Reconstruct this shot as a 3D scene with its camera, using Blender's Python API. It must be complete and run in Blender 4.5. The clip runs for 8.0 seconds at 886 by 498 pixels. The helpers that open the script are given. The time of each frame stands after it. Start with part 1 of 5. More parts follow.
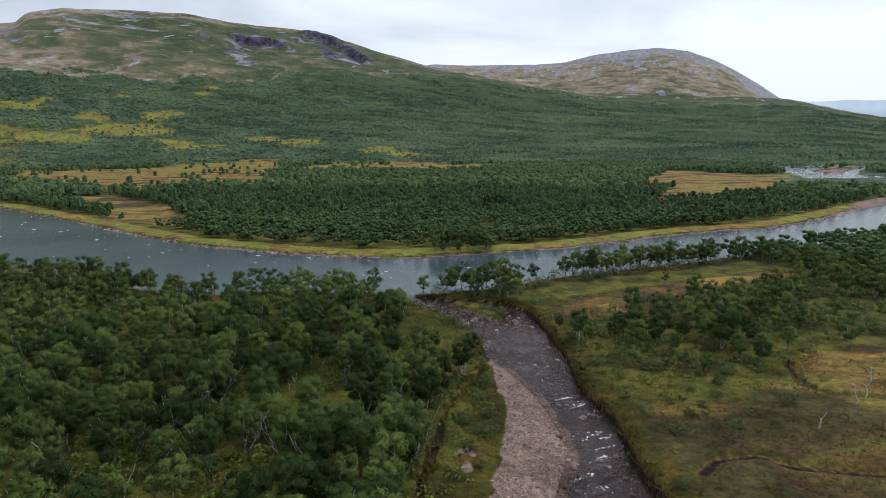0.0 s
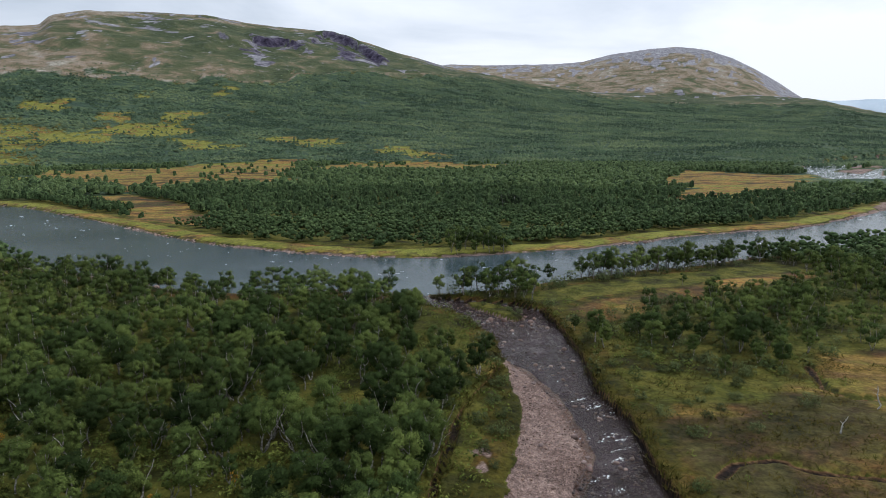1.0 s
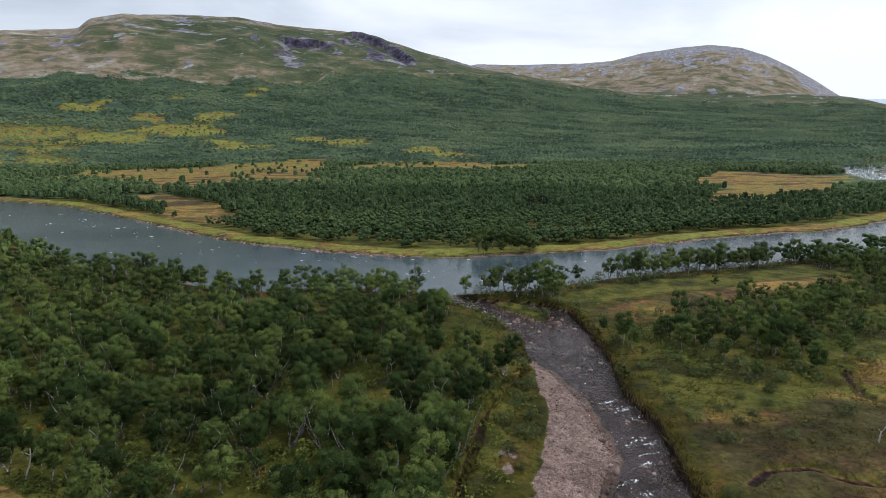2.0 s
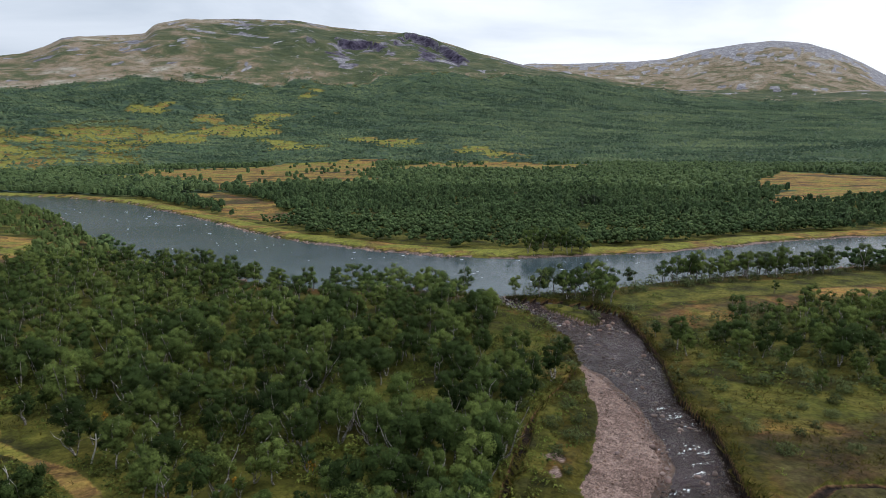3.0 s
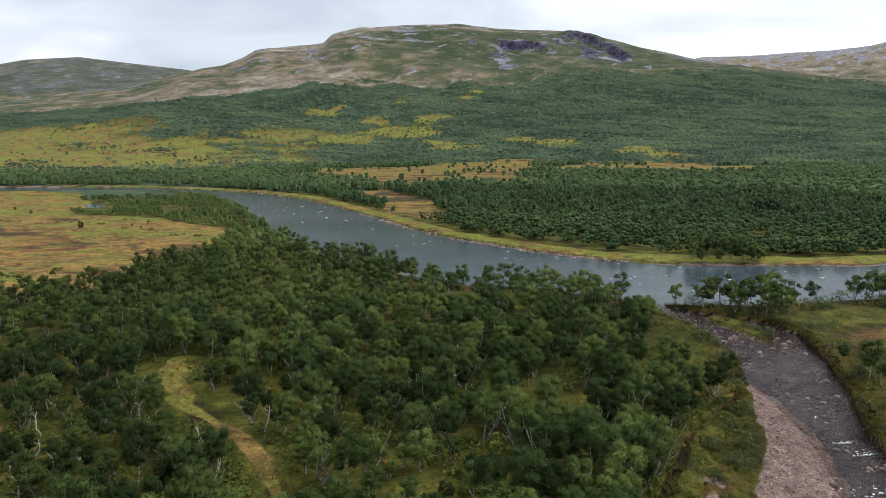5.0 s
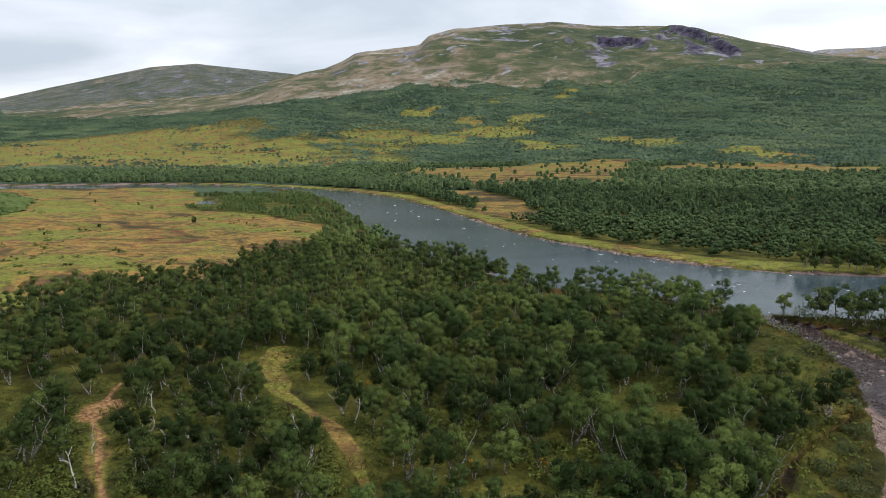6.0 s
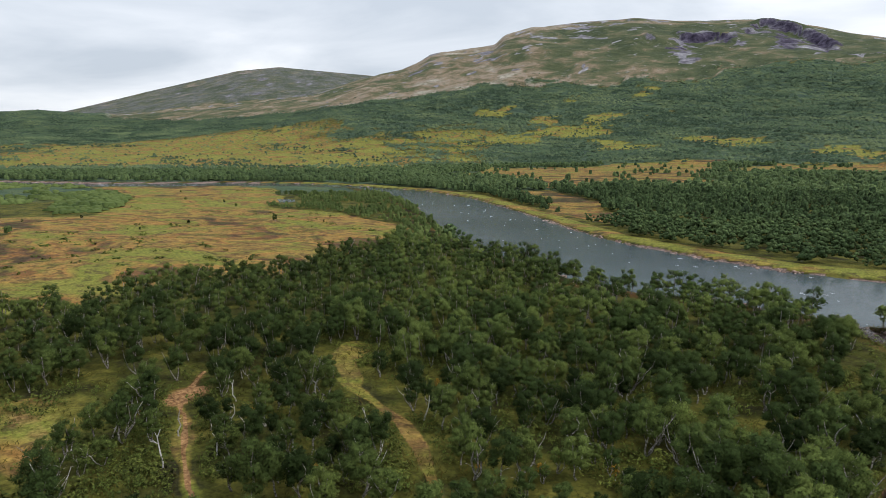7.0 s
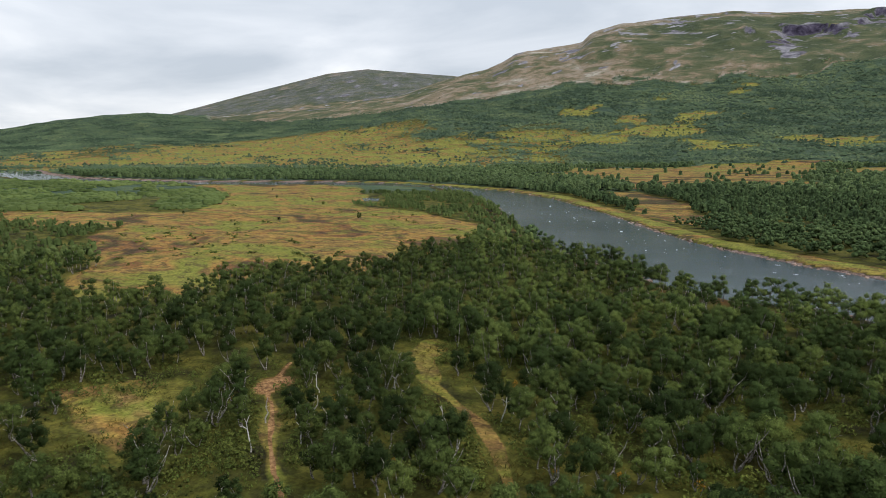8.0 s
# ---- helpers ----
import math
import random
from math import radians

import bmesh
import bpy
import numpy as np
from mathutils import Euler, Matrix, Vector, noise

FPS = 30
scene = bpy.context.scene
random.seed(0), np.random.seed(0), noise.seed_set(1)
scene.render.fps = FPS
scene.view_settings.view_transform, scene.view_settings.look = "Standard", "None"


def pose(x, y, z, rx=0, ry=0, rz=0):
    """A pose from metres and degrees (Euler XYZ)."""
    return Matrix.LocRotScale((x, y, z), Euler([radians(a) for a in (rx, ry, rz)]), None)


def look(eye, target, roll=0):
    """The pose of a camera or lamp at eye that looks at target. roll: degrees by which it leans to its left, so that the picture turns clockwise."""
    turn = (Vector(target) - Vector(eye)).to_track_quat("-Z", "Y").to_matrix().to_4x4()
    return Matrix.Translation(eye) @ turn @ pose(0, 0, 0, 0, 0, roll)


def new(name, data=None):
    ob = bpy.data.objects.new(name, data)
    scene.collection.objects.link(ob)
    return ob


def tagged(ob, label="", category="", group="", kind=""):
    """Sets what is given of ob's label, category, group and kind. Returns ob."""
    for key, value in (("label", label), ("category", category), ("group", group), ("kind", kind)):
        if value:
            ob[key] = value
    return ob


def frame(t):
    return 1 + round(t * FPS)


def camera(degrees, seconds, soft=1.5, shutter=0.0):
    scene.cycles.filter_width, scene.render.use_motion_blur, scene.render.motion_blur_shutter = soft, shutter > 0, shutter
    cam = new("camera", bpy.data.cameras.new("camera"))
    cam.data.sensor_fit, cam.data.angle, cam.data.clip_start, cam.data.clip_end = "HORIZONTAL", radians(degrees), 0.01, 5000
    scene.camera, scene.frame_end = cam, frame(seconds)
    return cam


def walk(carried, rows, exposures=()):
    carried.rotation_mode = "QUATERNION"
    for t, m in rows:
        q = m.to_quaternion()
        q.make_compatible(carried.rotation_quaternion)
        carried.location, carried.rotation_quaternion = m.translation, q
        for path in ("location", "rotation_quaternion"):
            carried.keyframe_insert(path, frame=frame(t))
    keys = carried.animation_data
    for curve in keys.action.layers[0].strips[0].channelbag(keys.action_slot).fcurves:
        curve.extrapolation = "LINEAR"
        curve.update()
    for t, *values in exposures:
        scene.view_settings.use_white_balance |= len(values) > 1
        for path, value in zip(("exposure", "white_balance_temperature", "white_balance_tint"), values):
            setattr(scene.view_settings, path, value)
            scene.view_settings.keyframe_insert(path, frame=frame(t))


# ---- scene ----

# ---------------------------------------------------------------- camera
EYE, TILT = 27.0, -9.02
cam = camera(71.83, 8.0, soft=0.8)
TURNS = [(0.0, 0.0), (0.5, 0.467), (1.0, 1.49), (2.5, 6.03), (3.0, 8.73), (3.5, 11.77), (4.0, 15.03), (4.5, 18.84),
         (6.0, 31.7), (6.5, 35.2), (7.0, 38.5), (7.5, 42.02), (8.0, 46.13)]
walk(cam, [(t, pose(0, 0, EYE, 0, 0, yaw) @ pose(0, 0, 0, 90 + TILT, 0, 0)) for t, yaw in TURNS],
     [(0.0, -0.16, 5980, 10), (4.0, 0.0, 6120, 10), (6.0, 0.06, 6225, 10), (8.0, -0.04, 6330, 10)])

# ---------------------------------------------------------------- light
SUN_AZ, SUN_EL = 62.0, 50.0      # behind thin cloud, ahead and to the right
world = bpy.data.worlds.new("overcast_sky")
scene.world = world
world.use_nodes = True
wt = world.node_tree
for n in list(wt.nodes):
    wt.nodes.remove(n)


def wn(kind, **values):
    n = wt.nodes.new(kind)
    for k, v in values.items():
        n.inputs[k].default_value = v
    return n


def wmath(op, a, b=None):
    n = wt.nodes.new("ShaderNodeMath")
    n.operation = op
    for i, v in enumerate((a, b)):
        if v is None:
            continue
        if isinstance(v, (int, float)):
            n.inputs[i].default_value = v
        else:
            wt.links.new(v, n.inputs[i])
    return n.outputs[0]


sky = wt.nodes.new("ShaderNodeTexSky")
sky.sky_type, sky.sun_disc = "NISHITA", False
sky.sun_elevation, sky.sun_rotation = radians(SUN_EL), radians(SUN_AZ)
coord = wt.nodes.new("ShaderNodeTexCoord")
sep = wt.nodes.new("ShaderNodeSeparateXYZ")
wt.links.new(coord.outputs["Generated"], sep.inputs[0])
height = wmath("ADD", wmath("MAXIMUM", sep.outputs[2], 0.0), 0.16)
flat = wt.nodes.new("ShaderNodeCombineXYZ")
wt.links.new(wmath("DIVIDE", sep.outputs[0], height), flat.inputs[0])
wt.links.new(wmath("DIVIDE", sep.outputs[1], height), flat.inputs[1])
clouds = wn("ShaderNodeTexNoise", Scale=0.8, Detail=6.0, Roughness=0.52, Distortion=0.4)
wt.links.new(flat.outputs[0], clouds.inputs["Vector"])
sund = wt.nodes.new("ShaderNodeVectorMath")
sund.operation = "DOT_PRODUCT"
wt.links.new(coord.outputs["Generated"], sund.inputs[0])
sund.inputs[1].default_value = (math.sin(radians(SUN_AZ)), math.cos(radians(SUN_AZ)), 0.0)
thin = wmath("MULTIPLY_ADD", sund.outputs["Value"], 0.16)
thin.node.inputs[2].default_value = 0.0
low_ = wmath("MULTIPLY_ADD", wmath("MINIMUM", sep.outputs[2], 0.3), -0.9)      # whiter towards the horizon
low_.node.inputs[2].default_value = 0.16
bank = wt.nodes.new("ShaderNodeVectorMath")
bank.operation = "DOT_PRODUCT"
wt.links.new(coord.outputs["Generated"], bank.inputs[0])
bank.inputs[1].default_value = (math.sin(radians(-40)) * 0.94, math.cos(radians(-40)) * 0.94, 0.34)
grey = wmath("MULTIPLY", wmath("MAXIMUM", wmath("SUBTRACT", bank.outputs["Value"], 0.80), 0.0), -0.45)
amount = wmath("ADD", wmath("ADD", wmath("ADD", clouds.outputs["Fac"], thin), low_), grey)
ramp = wt.nodes.new("ShaderNodeValToRGB")
ramp.color_ramp.elements[0].position, ramp.color_ramp.elements[0].color = 0.27, (0.54, 0.585, 0.64, 1)
ramp.color_ramp.elements[1].position, ramp.color_ramp.elements[1].color = 0.66, (1.0, 1.0, 1.0, 1)
mid = ramp.color_ramp.elements.new(0.47)
mid.color = (0.74, 0.77, 0.81, 1)
wt.links.new(amount, ramp.inputs[0])
deck = wt.nodes.new("ShaderNodeBackground")
wt.links.new(ramp.outputs[0], deck.inputs[0])
clear = wt.nodes.new("ShaderNodeBackground")
clear.inputs[1].default_value = 0.10
wt.links.new(sky.outputs[0], clear.inputs[0])
over = wmath("MULTIPLY_ADD", wmath("MAXIMUM", sep.outputs[2], 0.0), 1.0)   # an overcast sky is brightest overhead
over.node.inputs[2].default_value = 1.03
wt.links.new(over, deck.inputs[1])
blend = wn("ShaderNodeMixShader", Fac=0.92)
wt.links.new(clear.outputs[0], blend.inputs[1])
wt.links.new(deck.outputs[0], blend.inputs[2])
wout = wt.nodes.new("ShaderNodeOutputWorld")
wt.links.new(blend.outputs[0], wout.inputs[0])

sun_data = bpy.data.lights.new("sun", "SUN")
sun_data.energy, sun_data.angle, sun_data.color = 1.8, radians(20), (1.0, 0.96, 0.9)
sun = new("sun", sun_data)
sa, se = radians(SUN_AZ), radians(SUN_EL)
sun.matrix_world = look((math.sin(sa) * math.cos(se) * 300, math.cos(sa) * math.cos(se) * 300, math.sin(se) * 300), (0, 0, 0))
scene.view_settings.exposure = 0.0

# ---------------------------------------------------------------- materials


class Mat:
    """A small builder of node materials."""

    def __init__(self, name, rough=0.9, spec=0.2):
        self.m = bpy.data.materials.new(name)
        self.m.use_nodes = True
        self.t = self.m.node_tree
        self.b = self.t.nodes["Principled BSDF"]
        self.b.inputs["Roughness"].default_value = rough
        self.b.inputs["Specular IOR Level"].default_value = spec
        self.geo = None

    def node(self, kind, **values):
        n = self.t.nodes.new(kind)
        for k, v in values.items():
            n.inputs[k].default_value = v
        return n

    def link(self, a, b):
        self.t.links.new(a, b)

    def place(self, sx=1.0, sy=1.0, sz=1.0):
        g = self.node("ShaderNodeNewGeometry")
        m = self.node("ShaderNodeMapping")
        m.inputs["Scale"].default_value = (sx, sy, sz)
        self.link(g.outputs["Position"], m.inputs["Vector"])
        return m.outputs[0]

    def noise(self, scale, detail=4.0, rough=0.55, at=None, distort=0.0):
        n = self.node("ShaderNodeTexNoise", Scale=scale, Detail=detail, Roughness=rough, Distortion=distort)
        self.link(at if at is not None else self.place(), n.inputs["Vector"])
        return n.outputs["Fac"]

    def ramp(self, fac, stops):
        r = self.node("ShaderNodeValToRGB")
        e = r.color_ramp.elements
        while len(e) < len(stops):
            e.new(0.5)
        for el, (p, c) in zip(e, stops):
            el.position = p
            el.color = (*c, 1) if not isinstance(c, (int, float)) else (c, c, c, 1)
        self.link(fac, r.inputs[0])
        return r.outputs[0]

    def mix(self, fac, a, b, mode="MIX"):
        n = self.node("ShaderNodeMix")
        n.data_type, n.blend_type = "RGBA", mode
        for v, s in ((fac, n.inputs[0]), (a, n.inputs[6]), (b, n.inputs[7])):
            if isinstance(v, (int, float)):
                s.default_value = v
            elif isinstance(v, tuple):
                s.default_value = (*v, 1)
            else:
                self.link(v, s)
        return n.outputs[2]

    def math(self, op, a, b=0.0, c=0.0):
        n = self.node("ShaderNodeMath")
        n.operation = op
        for i, v in enumerate((a, b, c)):
            if isinstance(v, (int, float)):
                n.inputs[i].default_value = v
            else:
                self.link(v, n.inputs[i])
        return n.outputs[0]

    def attr(self, name):
        n = self.node("ShaderNodeAttribute")
        n.attribute_name = name
        return n

    def base(self, c):
        if isinstance(c, tuple):
            self.b.inputs["Base Color"].default_value = (*c, 1)
        else:
            self.link(c, self.b.inputs["Base Color"])

    def bump(self, h, strength=0.5, dist=0.1, under=None):
        n = self.node("ShaderNodeBump", Strength=strength, Distance=dist)
        self.link(h, n.inputs["Height"])
        if under is not None:
            self.link(under, n.inputs["Normal"])
        self.link(n.outputs[0], self.b.inputs["Normal"])
        return n.outputs[0]


def ground_material():
    m = Mat("valley_ground", 0.95, 0.1)
    a = m.attr("mask_a")          # red: bog and dry meadow, green: gravel, blue: bare rock and left hill haze
    b = m.attr("mask_b")          # red: forest floor, green: open fell, blue: trodden soil
    sa = m.node("ShaderNodeSeparateColor")
    sb = m.node("ShaderNodeSeparateColor")
    m.link(a.outputs["Color"], sa.inputs[0])
    m.link(b.outputs["Color"], sb.inputs[0])
    n_fine = m.noise(2.2, 5, 0.65)
    n_mid = m.noise(0.16, 5, 0.6)
    n_wide = m.noise(0.030, 5, 0.6, m.place(1, 1.5, 1), 0.8)
    n_far = m.noise(0.012, 6, 0.62, distort=0.5)
    grass = m.ramp(n_mid, [(0.36, (0.014, 0.015, 0.004)), (0.46, (0.036, 0.036, 0.006)), (0.55, (0.062, 0.050, 0.008)), (0.66, (0.092, 0.047, 0.014))])
    shift = m.math("SUBTRACT", b.outputs["Alpha"], 0.5)
    n_bog = m.math("ADD", m.math("MULTIPLY_ADD", n_wide, 1.5, -0.25), shift)
    n_fell = m.math("ADD", n_far, shift)
    bog = m.ramp(n_bog, [(0.26, (0.036, 0.030, 0.014)), (0.35, (0.090, 0.048, 0.026)), (0.43, (0.178, 0.088, 0.030)), (0.49, (0.280, 0.152, 0.042)),
                          (0.56, (0.225, 0.168, 0.038)), (0.66, (0.136, 0.146, 0.024)), (0.80, (0.176, 0.172, 0.034))])
    bog = m.mix(m.ramp(n_mid, [(0.44, 0.0), (0.56, 0.9)]), bog, m.ramp(n_bog, [(0.34, (0.058, 0.050, 0.017)), (0.44, (0.124, 0.112, 0.023)), (0.50, (0.225, 0.148, 0.042)), (0.56, (0.120, 0.062, 0.028)), (0.66, (0.165, 0.150, 0.030)), (0.80, (0.190, 0.184, 0.036))]))
    floor_ = m.ramp(n_mid, [(0.36, (0.026, 0.024, 0.008)), (0.48, (0.058, 0.060, 0.010)), (0.62, (0.104, 0.094, 0.018))])
    heath = m.ramp(m.noise(0.33, 5, 0.65, m.place(1, 1.3, 1), 0.5), [(0.54, 0.0), (0.62, 0.62)])
    bog = m.mix(heath, bog, (0.050, 0.032, 0.018))
    grass = m.mix(heath, grass, (0.036, 0.028, 0.012))
    # the palest stop serves the right mountain, where haze is painted as light heath
    fell = m.ramp(n_fell, [(0.34, (0.038, 0.052, 0.024)), (0.43, (0.062, 0.074, 0.034)), (0.50, (0.098, 0.098, 0.052)),
                          (0.56, (0.166, 0.128, 0.080)), (0.62, (0.224, 0.170, 0.120)), (0.70, (0.245, 0.204, 0.156)), (0.80, (0.36, 0.33, 0.27))])
    n_tuft = m.noise(0.045, 8, 0.72)
    fell = m.mix(m.ramp(n_tuft, [(0.48, 0.0), (0.60, 0.55)]), fell, (0.066, 0.074, 0.034))
    fell = m.mix(m.ramp(n_tuft, [(0.32, 0.9), (0.42, 0.0)]), fell, m.ramp(m.noise(0.2, 4, 0.6), [(0.4, (0.16, 0.145, 0.125)), (0.6, (0.26, 0.24, 0.225))]))
    n_rock = m.noise(0.05, 7, 0.7)
    dark_rock = m.ramp(n_rock, [(0.36, (0.014, 0.011, 0.020)), (0.5, (0.046, 0.038, 0.062)), (0.68, (0.108, 0.094, 0.128))])
    # grey outcrops, lightened further to carry haze on the right mountain
    pale_rock = m.ramp(n_rock, [(0.36, (0.120, 0.114, 0.126)), (0.5, (0.210, 0.202, 0.220)), (0.66, (0.36, 0.350, 0.355))])
    stone = m.mix(a.outputs["Alpha"], pale_rock, dark_rock)
    vor = m.node("ShaderNodeTexVoronoi", Scale=11.0, Randomness=1.0)
    m.link(m.place(), vor.inputs["Vector"])
    pebble = m.ramp(m.math("ADD", m.math("MULTIPLY", vor.outputs["Color"], 0.5), m.math("MULTIPLY", n_mid, 0.6)),
                    [(0.30, (0.045, 0.028, 0.023)), (0.52, (0.155, 0.104, 0.086)), (0.85, (0.34, 0.252, 0.214))])
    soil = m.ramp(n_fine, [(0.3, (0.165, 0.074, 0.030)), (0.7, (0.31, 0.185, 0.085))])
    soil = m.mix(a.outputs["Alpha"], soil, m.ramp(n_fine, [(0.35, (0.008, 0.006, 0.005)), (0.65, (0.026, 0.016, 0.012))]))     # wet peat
    wobble = m.math("MULTIPLY_ADD", n_mid, 0.5, -0.25)

    def soft(v, lo=0.38, hi=0.62):
        w = m.math("ADD", v, wobble)
        return m.ramp(w, [(lo, 0.0), (hi, 1.0)])
    canopy = m.ramp(n_wide, [(0.38, (0.034, 0.056, 0.036)), (0.5, (0.052, 0.080, 0.044)), (0.62, (0.080, 0.104, 0.046))])   # close scrub under the far woods, blued to match the hazed hill leaves
    floor_ = m.mix(m.ramp(shift, [(0.1, 0.0), (0.28, 1.0)]), floor_, canopy)
    c = m.mix(soft(sb.outputs[0]), grass, floor_)
    c = m.mix(soft(sa.outputs[0], 0.32, 0.68), c, bog)
    c = m.mix(soft(sb.outputs[1], 0.3, 0.7), c, fell)
    c = m.mix(soft(sa.outputs[2]), c, stone)
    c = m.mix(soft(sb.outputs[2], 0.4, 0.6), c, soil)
    c = m.mix(soft(sa.outputs[1], 0.35, 0.65), c, pebble)
    shade = m.ramp(m.math("ADD", m.math("MULTIPLY", n_fine, 0.6), m.math("MULTIPLY", m.noise(0.7, 4, 0.6), 0.4)), [(0.38, 0.45), (0.5, 0.95), (0.62, 1.5)])
    m.base(m.mix(0.85, c, shade, "MULTIPLY"))
    calm = m.math("SUBTRACT", 1.0, m.math("MULTIPLY", sa.outputs[1], 0.85))
    rough = m.math("MULTIPLY", m.math("ADD", m.math("MULTIPLY", n_fine, 0.5), m.math("MULTIPLY", n_mid, 1.2)), calm)
    near = m.bump(rough, 0.9, 0.35)
    far_ = m.bump(n_far, 0.8, 9.0, near)
    m.bump(m.math("MULTIPLY", n_rock, sa.outputs[2]), 0.35, 5.0, far_)
    return m.m


def leaf_material(name, dark, light, yellow, massed=True, grain=0.0, lace=0.0, spread=0.62, patches=0.0):
    """Foliage: grain is the size in metres of the leaf mottling, lace the share of gaps between the leaves."""
    m = Mat(name, 0.8, 0.04)
    t = m.attr("tint").outputs["Fac"]
    g = m.node("ShaderNodeNewGeometry")
    o = m.node("ShaderNodeObjectInfo")
    v = m.math("ADD", m.math("MULTIPLY", g.outputs["Random Per Island"], 0.13), m.math("MULTIPLY", t, spread))
    v = m.math("FRACT", m.math("ADD", v, m.math("MULTIPLY", o.outputs["Random"], 0.6)))
    c = m.ramp(v, [(0.0, dark), (0.50, light), (0.90, yellow), (1.0, dark)])
    c = m.mix(m.ramp(m.noise(0.02, 3, 0.5), [(0.4, 0.0), (0.65, 0.35)]), c, tuple(x * 0.62 for x in dark))
    c = m.mix(m.ramp(m.noise(0.0055, 4, 0.6), [(0.42, 0.0), (0.62, 0.3)]), c, tuple(x * 0.8 for x in dark))
    if patches:                      # stands of darker and of yellower trees
        c = m.mix(m.ramp(m.noise(0.011, 5, 0.62, m.place(0.6, 1.2, 1.0), 0.6), [(0.46, 0.0), (0.54, 0.85 * patches)]), c, tuple(x * 0.62 for x in dark))
        c = m.mix(m.ramp(m.noise(0.008, 5, 0.62, m.place(0.7, 1.3, 2.0), 0.4), [(0.52, 0.0), (0.62, 0.8 * patches)]), c, yellow)
    if grain:
        n = m.noise(1.0 / grain, 2, 0.6)
        c = m.mix(1.0, c, m.ramp(n, [(0.34, 0.5), (0.5, 1.0), (0.66, 1.6)]), "MULTIPLY")
    m.base(c)
    # light falls on a crown as on a soft mass: blend each spray's direction with the crown's own
    if massed:
        sv = m.node("ShaderNodeVectorTransform")
        sv.vector_type, sv.convert_from, sv.convert_to = "NORMAL", "OBJECT", "WORLD"
        m.link(m.attr("soft").outputs["Vector"], sv.inputs[0])
        sm = m.node("ShaderNodeMix")
        sm.data_type = "VECTOR"
        sm.inputs["Factor"].default_value = 0.86
        m.link(g.outputs["Normal"], sm.inputs[4])
        m.link(sv.outputs[0], sm.inputs[5])
        nz = m.node("ShaderNodeVectorMath")
        nz.operation = "NORMALIZE"
        m.link(sm.outputs[1], nz.inputs[0])
        m.link(nz.outputs[0], m.b.inputs["Normal"])
    tr = m.node("ShaderNodeBsdfTranslucent")
    m.link(c, tr.inputs[0])
    mx = m.node("ShaderNodeMixShader", Fac=0.06)
    m.link(m.b.outputs[0], mx.inputs[1])
    m.link(tr.outputs[0], mx.inputs[2])
    last = mx.outputs[0]
    if lace:
        gap = m.math("LESS_THAN", m.noise(0.75 / grain, 1, 0.5), 0.5 + 0.22 * (lace - 0.5))
        cut = m.node("ShaderNodeMixShader")
        m.link(gap, cut.inputs[0])
        m.link(last, cut.inputs[1])
        m.link(m.node("ShaderNodeBsdfTransparent").outputs[0], cut.inputs[2])
        last = cut.outputs[0]
    m.link(last, m.t.nodes["Material Output"].inputs[0])
    return m.m


def bark_material():
    m = Mat("birch_bark", 0.8, 0.2)
    n = m.noise(3.0, 5, 0.6, m.place(1, 1, 2.5))
    m.base(m.ramp(n, [(0.36, (0.05, 0.042, 0.037)), (0.50, (0.20, 0.178, 0.16)), (0.66, (0.50, 0.465, 0.43))]))
    m.bump(n, 0.4, 0.02)
    return m.m


def river_material():
    m = Mat("river_water", 0.10, 0.5)
    n1 = m.noise(1.3, 4, 0.62, m.place(1, 1, 1), 0.6)
    n2 = m.noise(0.12, 3, 0.5)
    deep = m.ramp(m.noise(0.03, 4, 0.6), [(0.35, (0.030, 0.047, 0.056)), (0.65, (0.056, 0.076, 0.082))])
    m.base(deep)
    m.bump(m.math("ADD", n1, m.math("MULTIPLY", n2, 2.0)), 0.34, 0.14)
    m.b.inputs["IOR"].default_value = 1.17
    return m.m


def brook_material():
    m = Mat("brook_water", 0.09, 0.5)
    run = m.noise(0.55, 4, 0.6, m.place(1, 0.45, 1), 0.6)
    m.base(m.ramp(run, [(0.38, (0.26, 0.165, 0.125)), (0.62, (0.64, 0.47, 0.38))]))
    m.b.inputs["Transmission Weight"].default_value = 0.95
    m.b.inputs["IOR"].default_value = 1.20
    n = m.math("ADD", m.noise(2.8, 4, 0.65, m.place(1, 0.6, 1), 0.6), m.math("MULTIPLY", run, 1.6))
    m.bump(n, 0.8, 0.17)
    return m.m


def stone_material(name, lo, midc, hi):
    m = Mat(name, 0.8, 0.3)
    o = m.node("ShaderNodeObjectInfo")
    g = m.node("ShaderNodeNewGeometry")
    n = m.noise(2.5, 6, 0.65)
    v = m.math("ADD", m.math("MULTIPLY", n, 0.6), m.math("MULTIPLY", m.math("ADD", o.outputs["Random"], g.outputs["Random Per Island"]), 0.25))
    wet = m.ramp(m.noise(0.45, 4, 0.6, m.place(1, 0.55, 1)), [(0.38, 0.45), (0.52, 1.0), (0.64, 1.15)])
    m.base(m.mix(1.0, m.ramp(v, [(0.25, lo), (0.5, midc), (0.8, hi)]), wet, "MULTIPLY"))
    m.bump(n, 0.6, 0.05)
    return m.m


def plain_material(name, lo, hi, scale=3.0, rough=0.85):
    m = Mat(name, rough, 0.2)
    n = m.noise(scale, 5, 0.6)
    m.base(m.ramp(n, [(0.3, lo), (0.7, hi)]))
    m.bump(n, 0.4, 0.03)
    return m.m


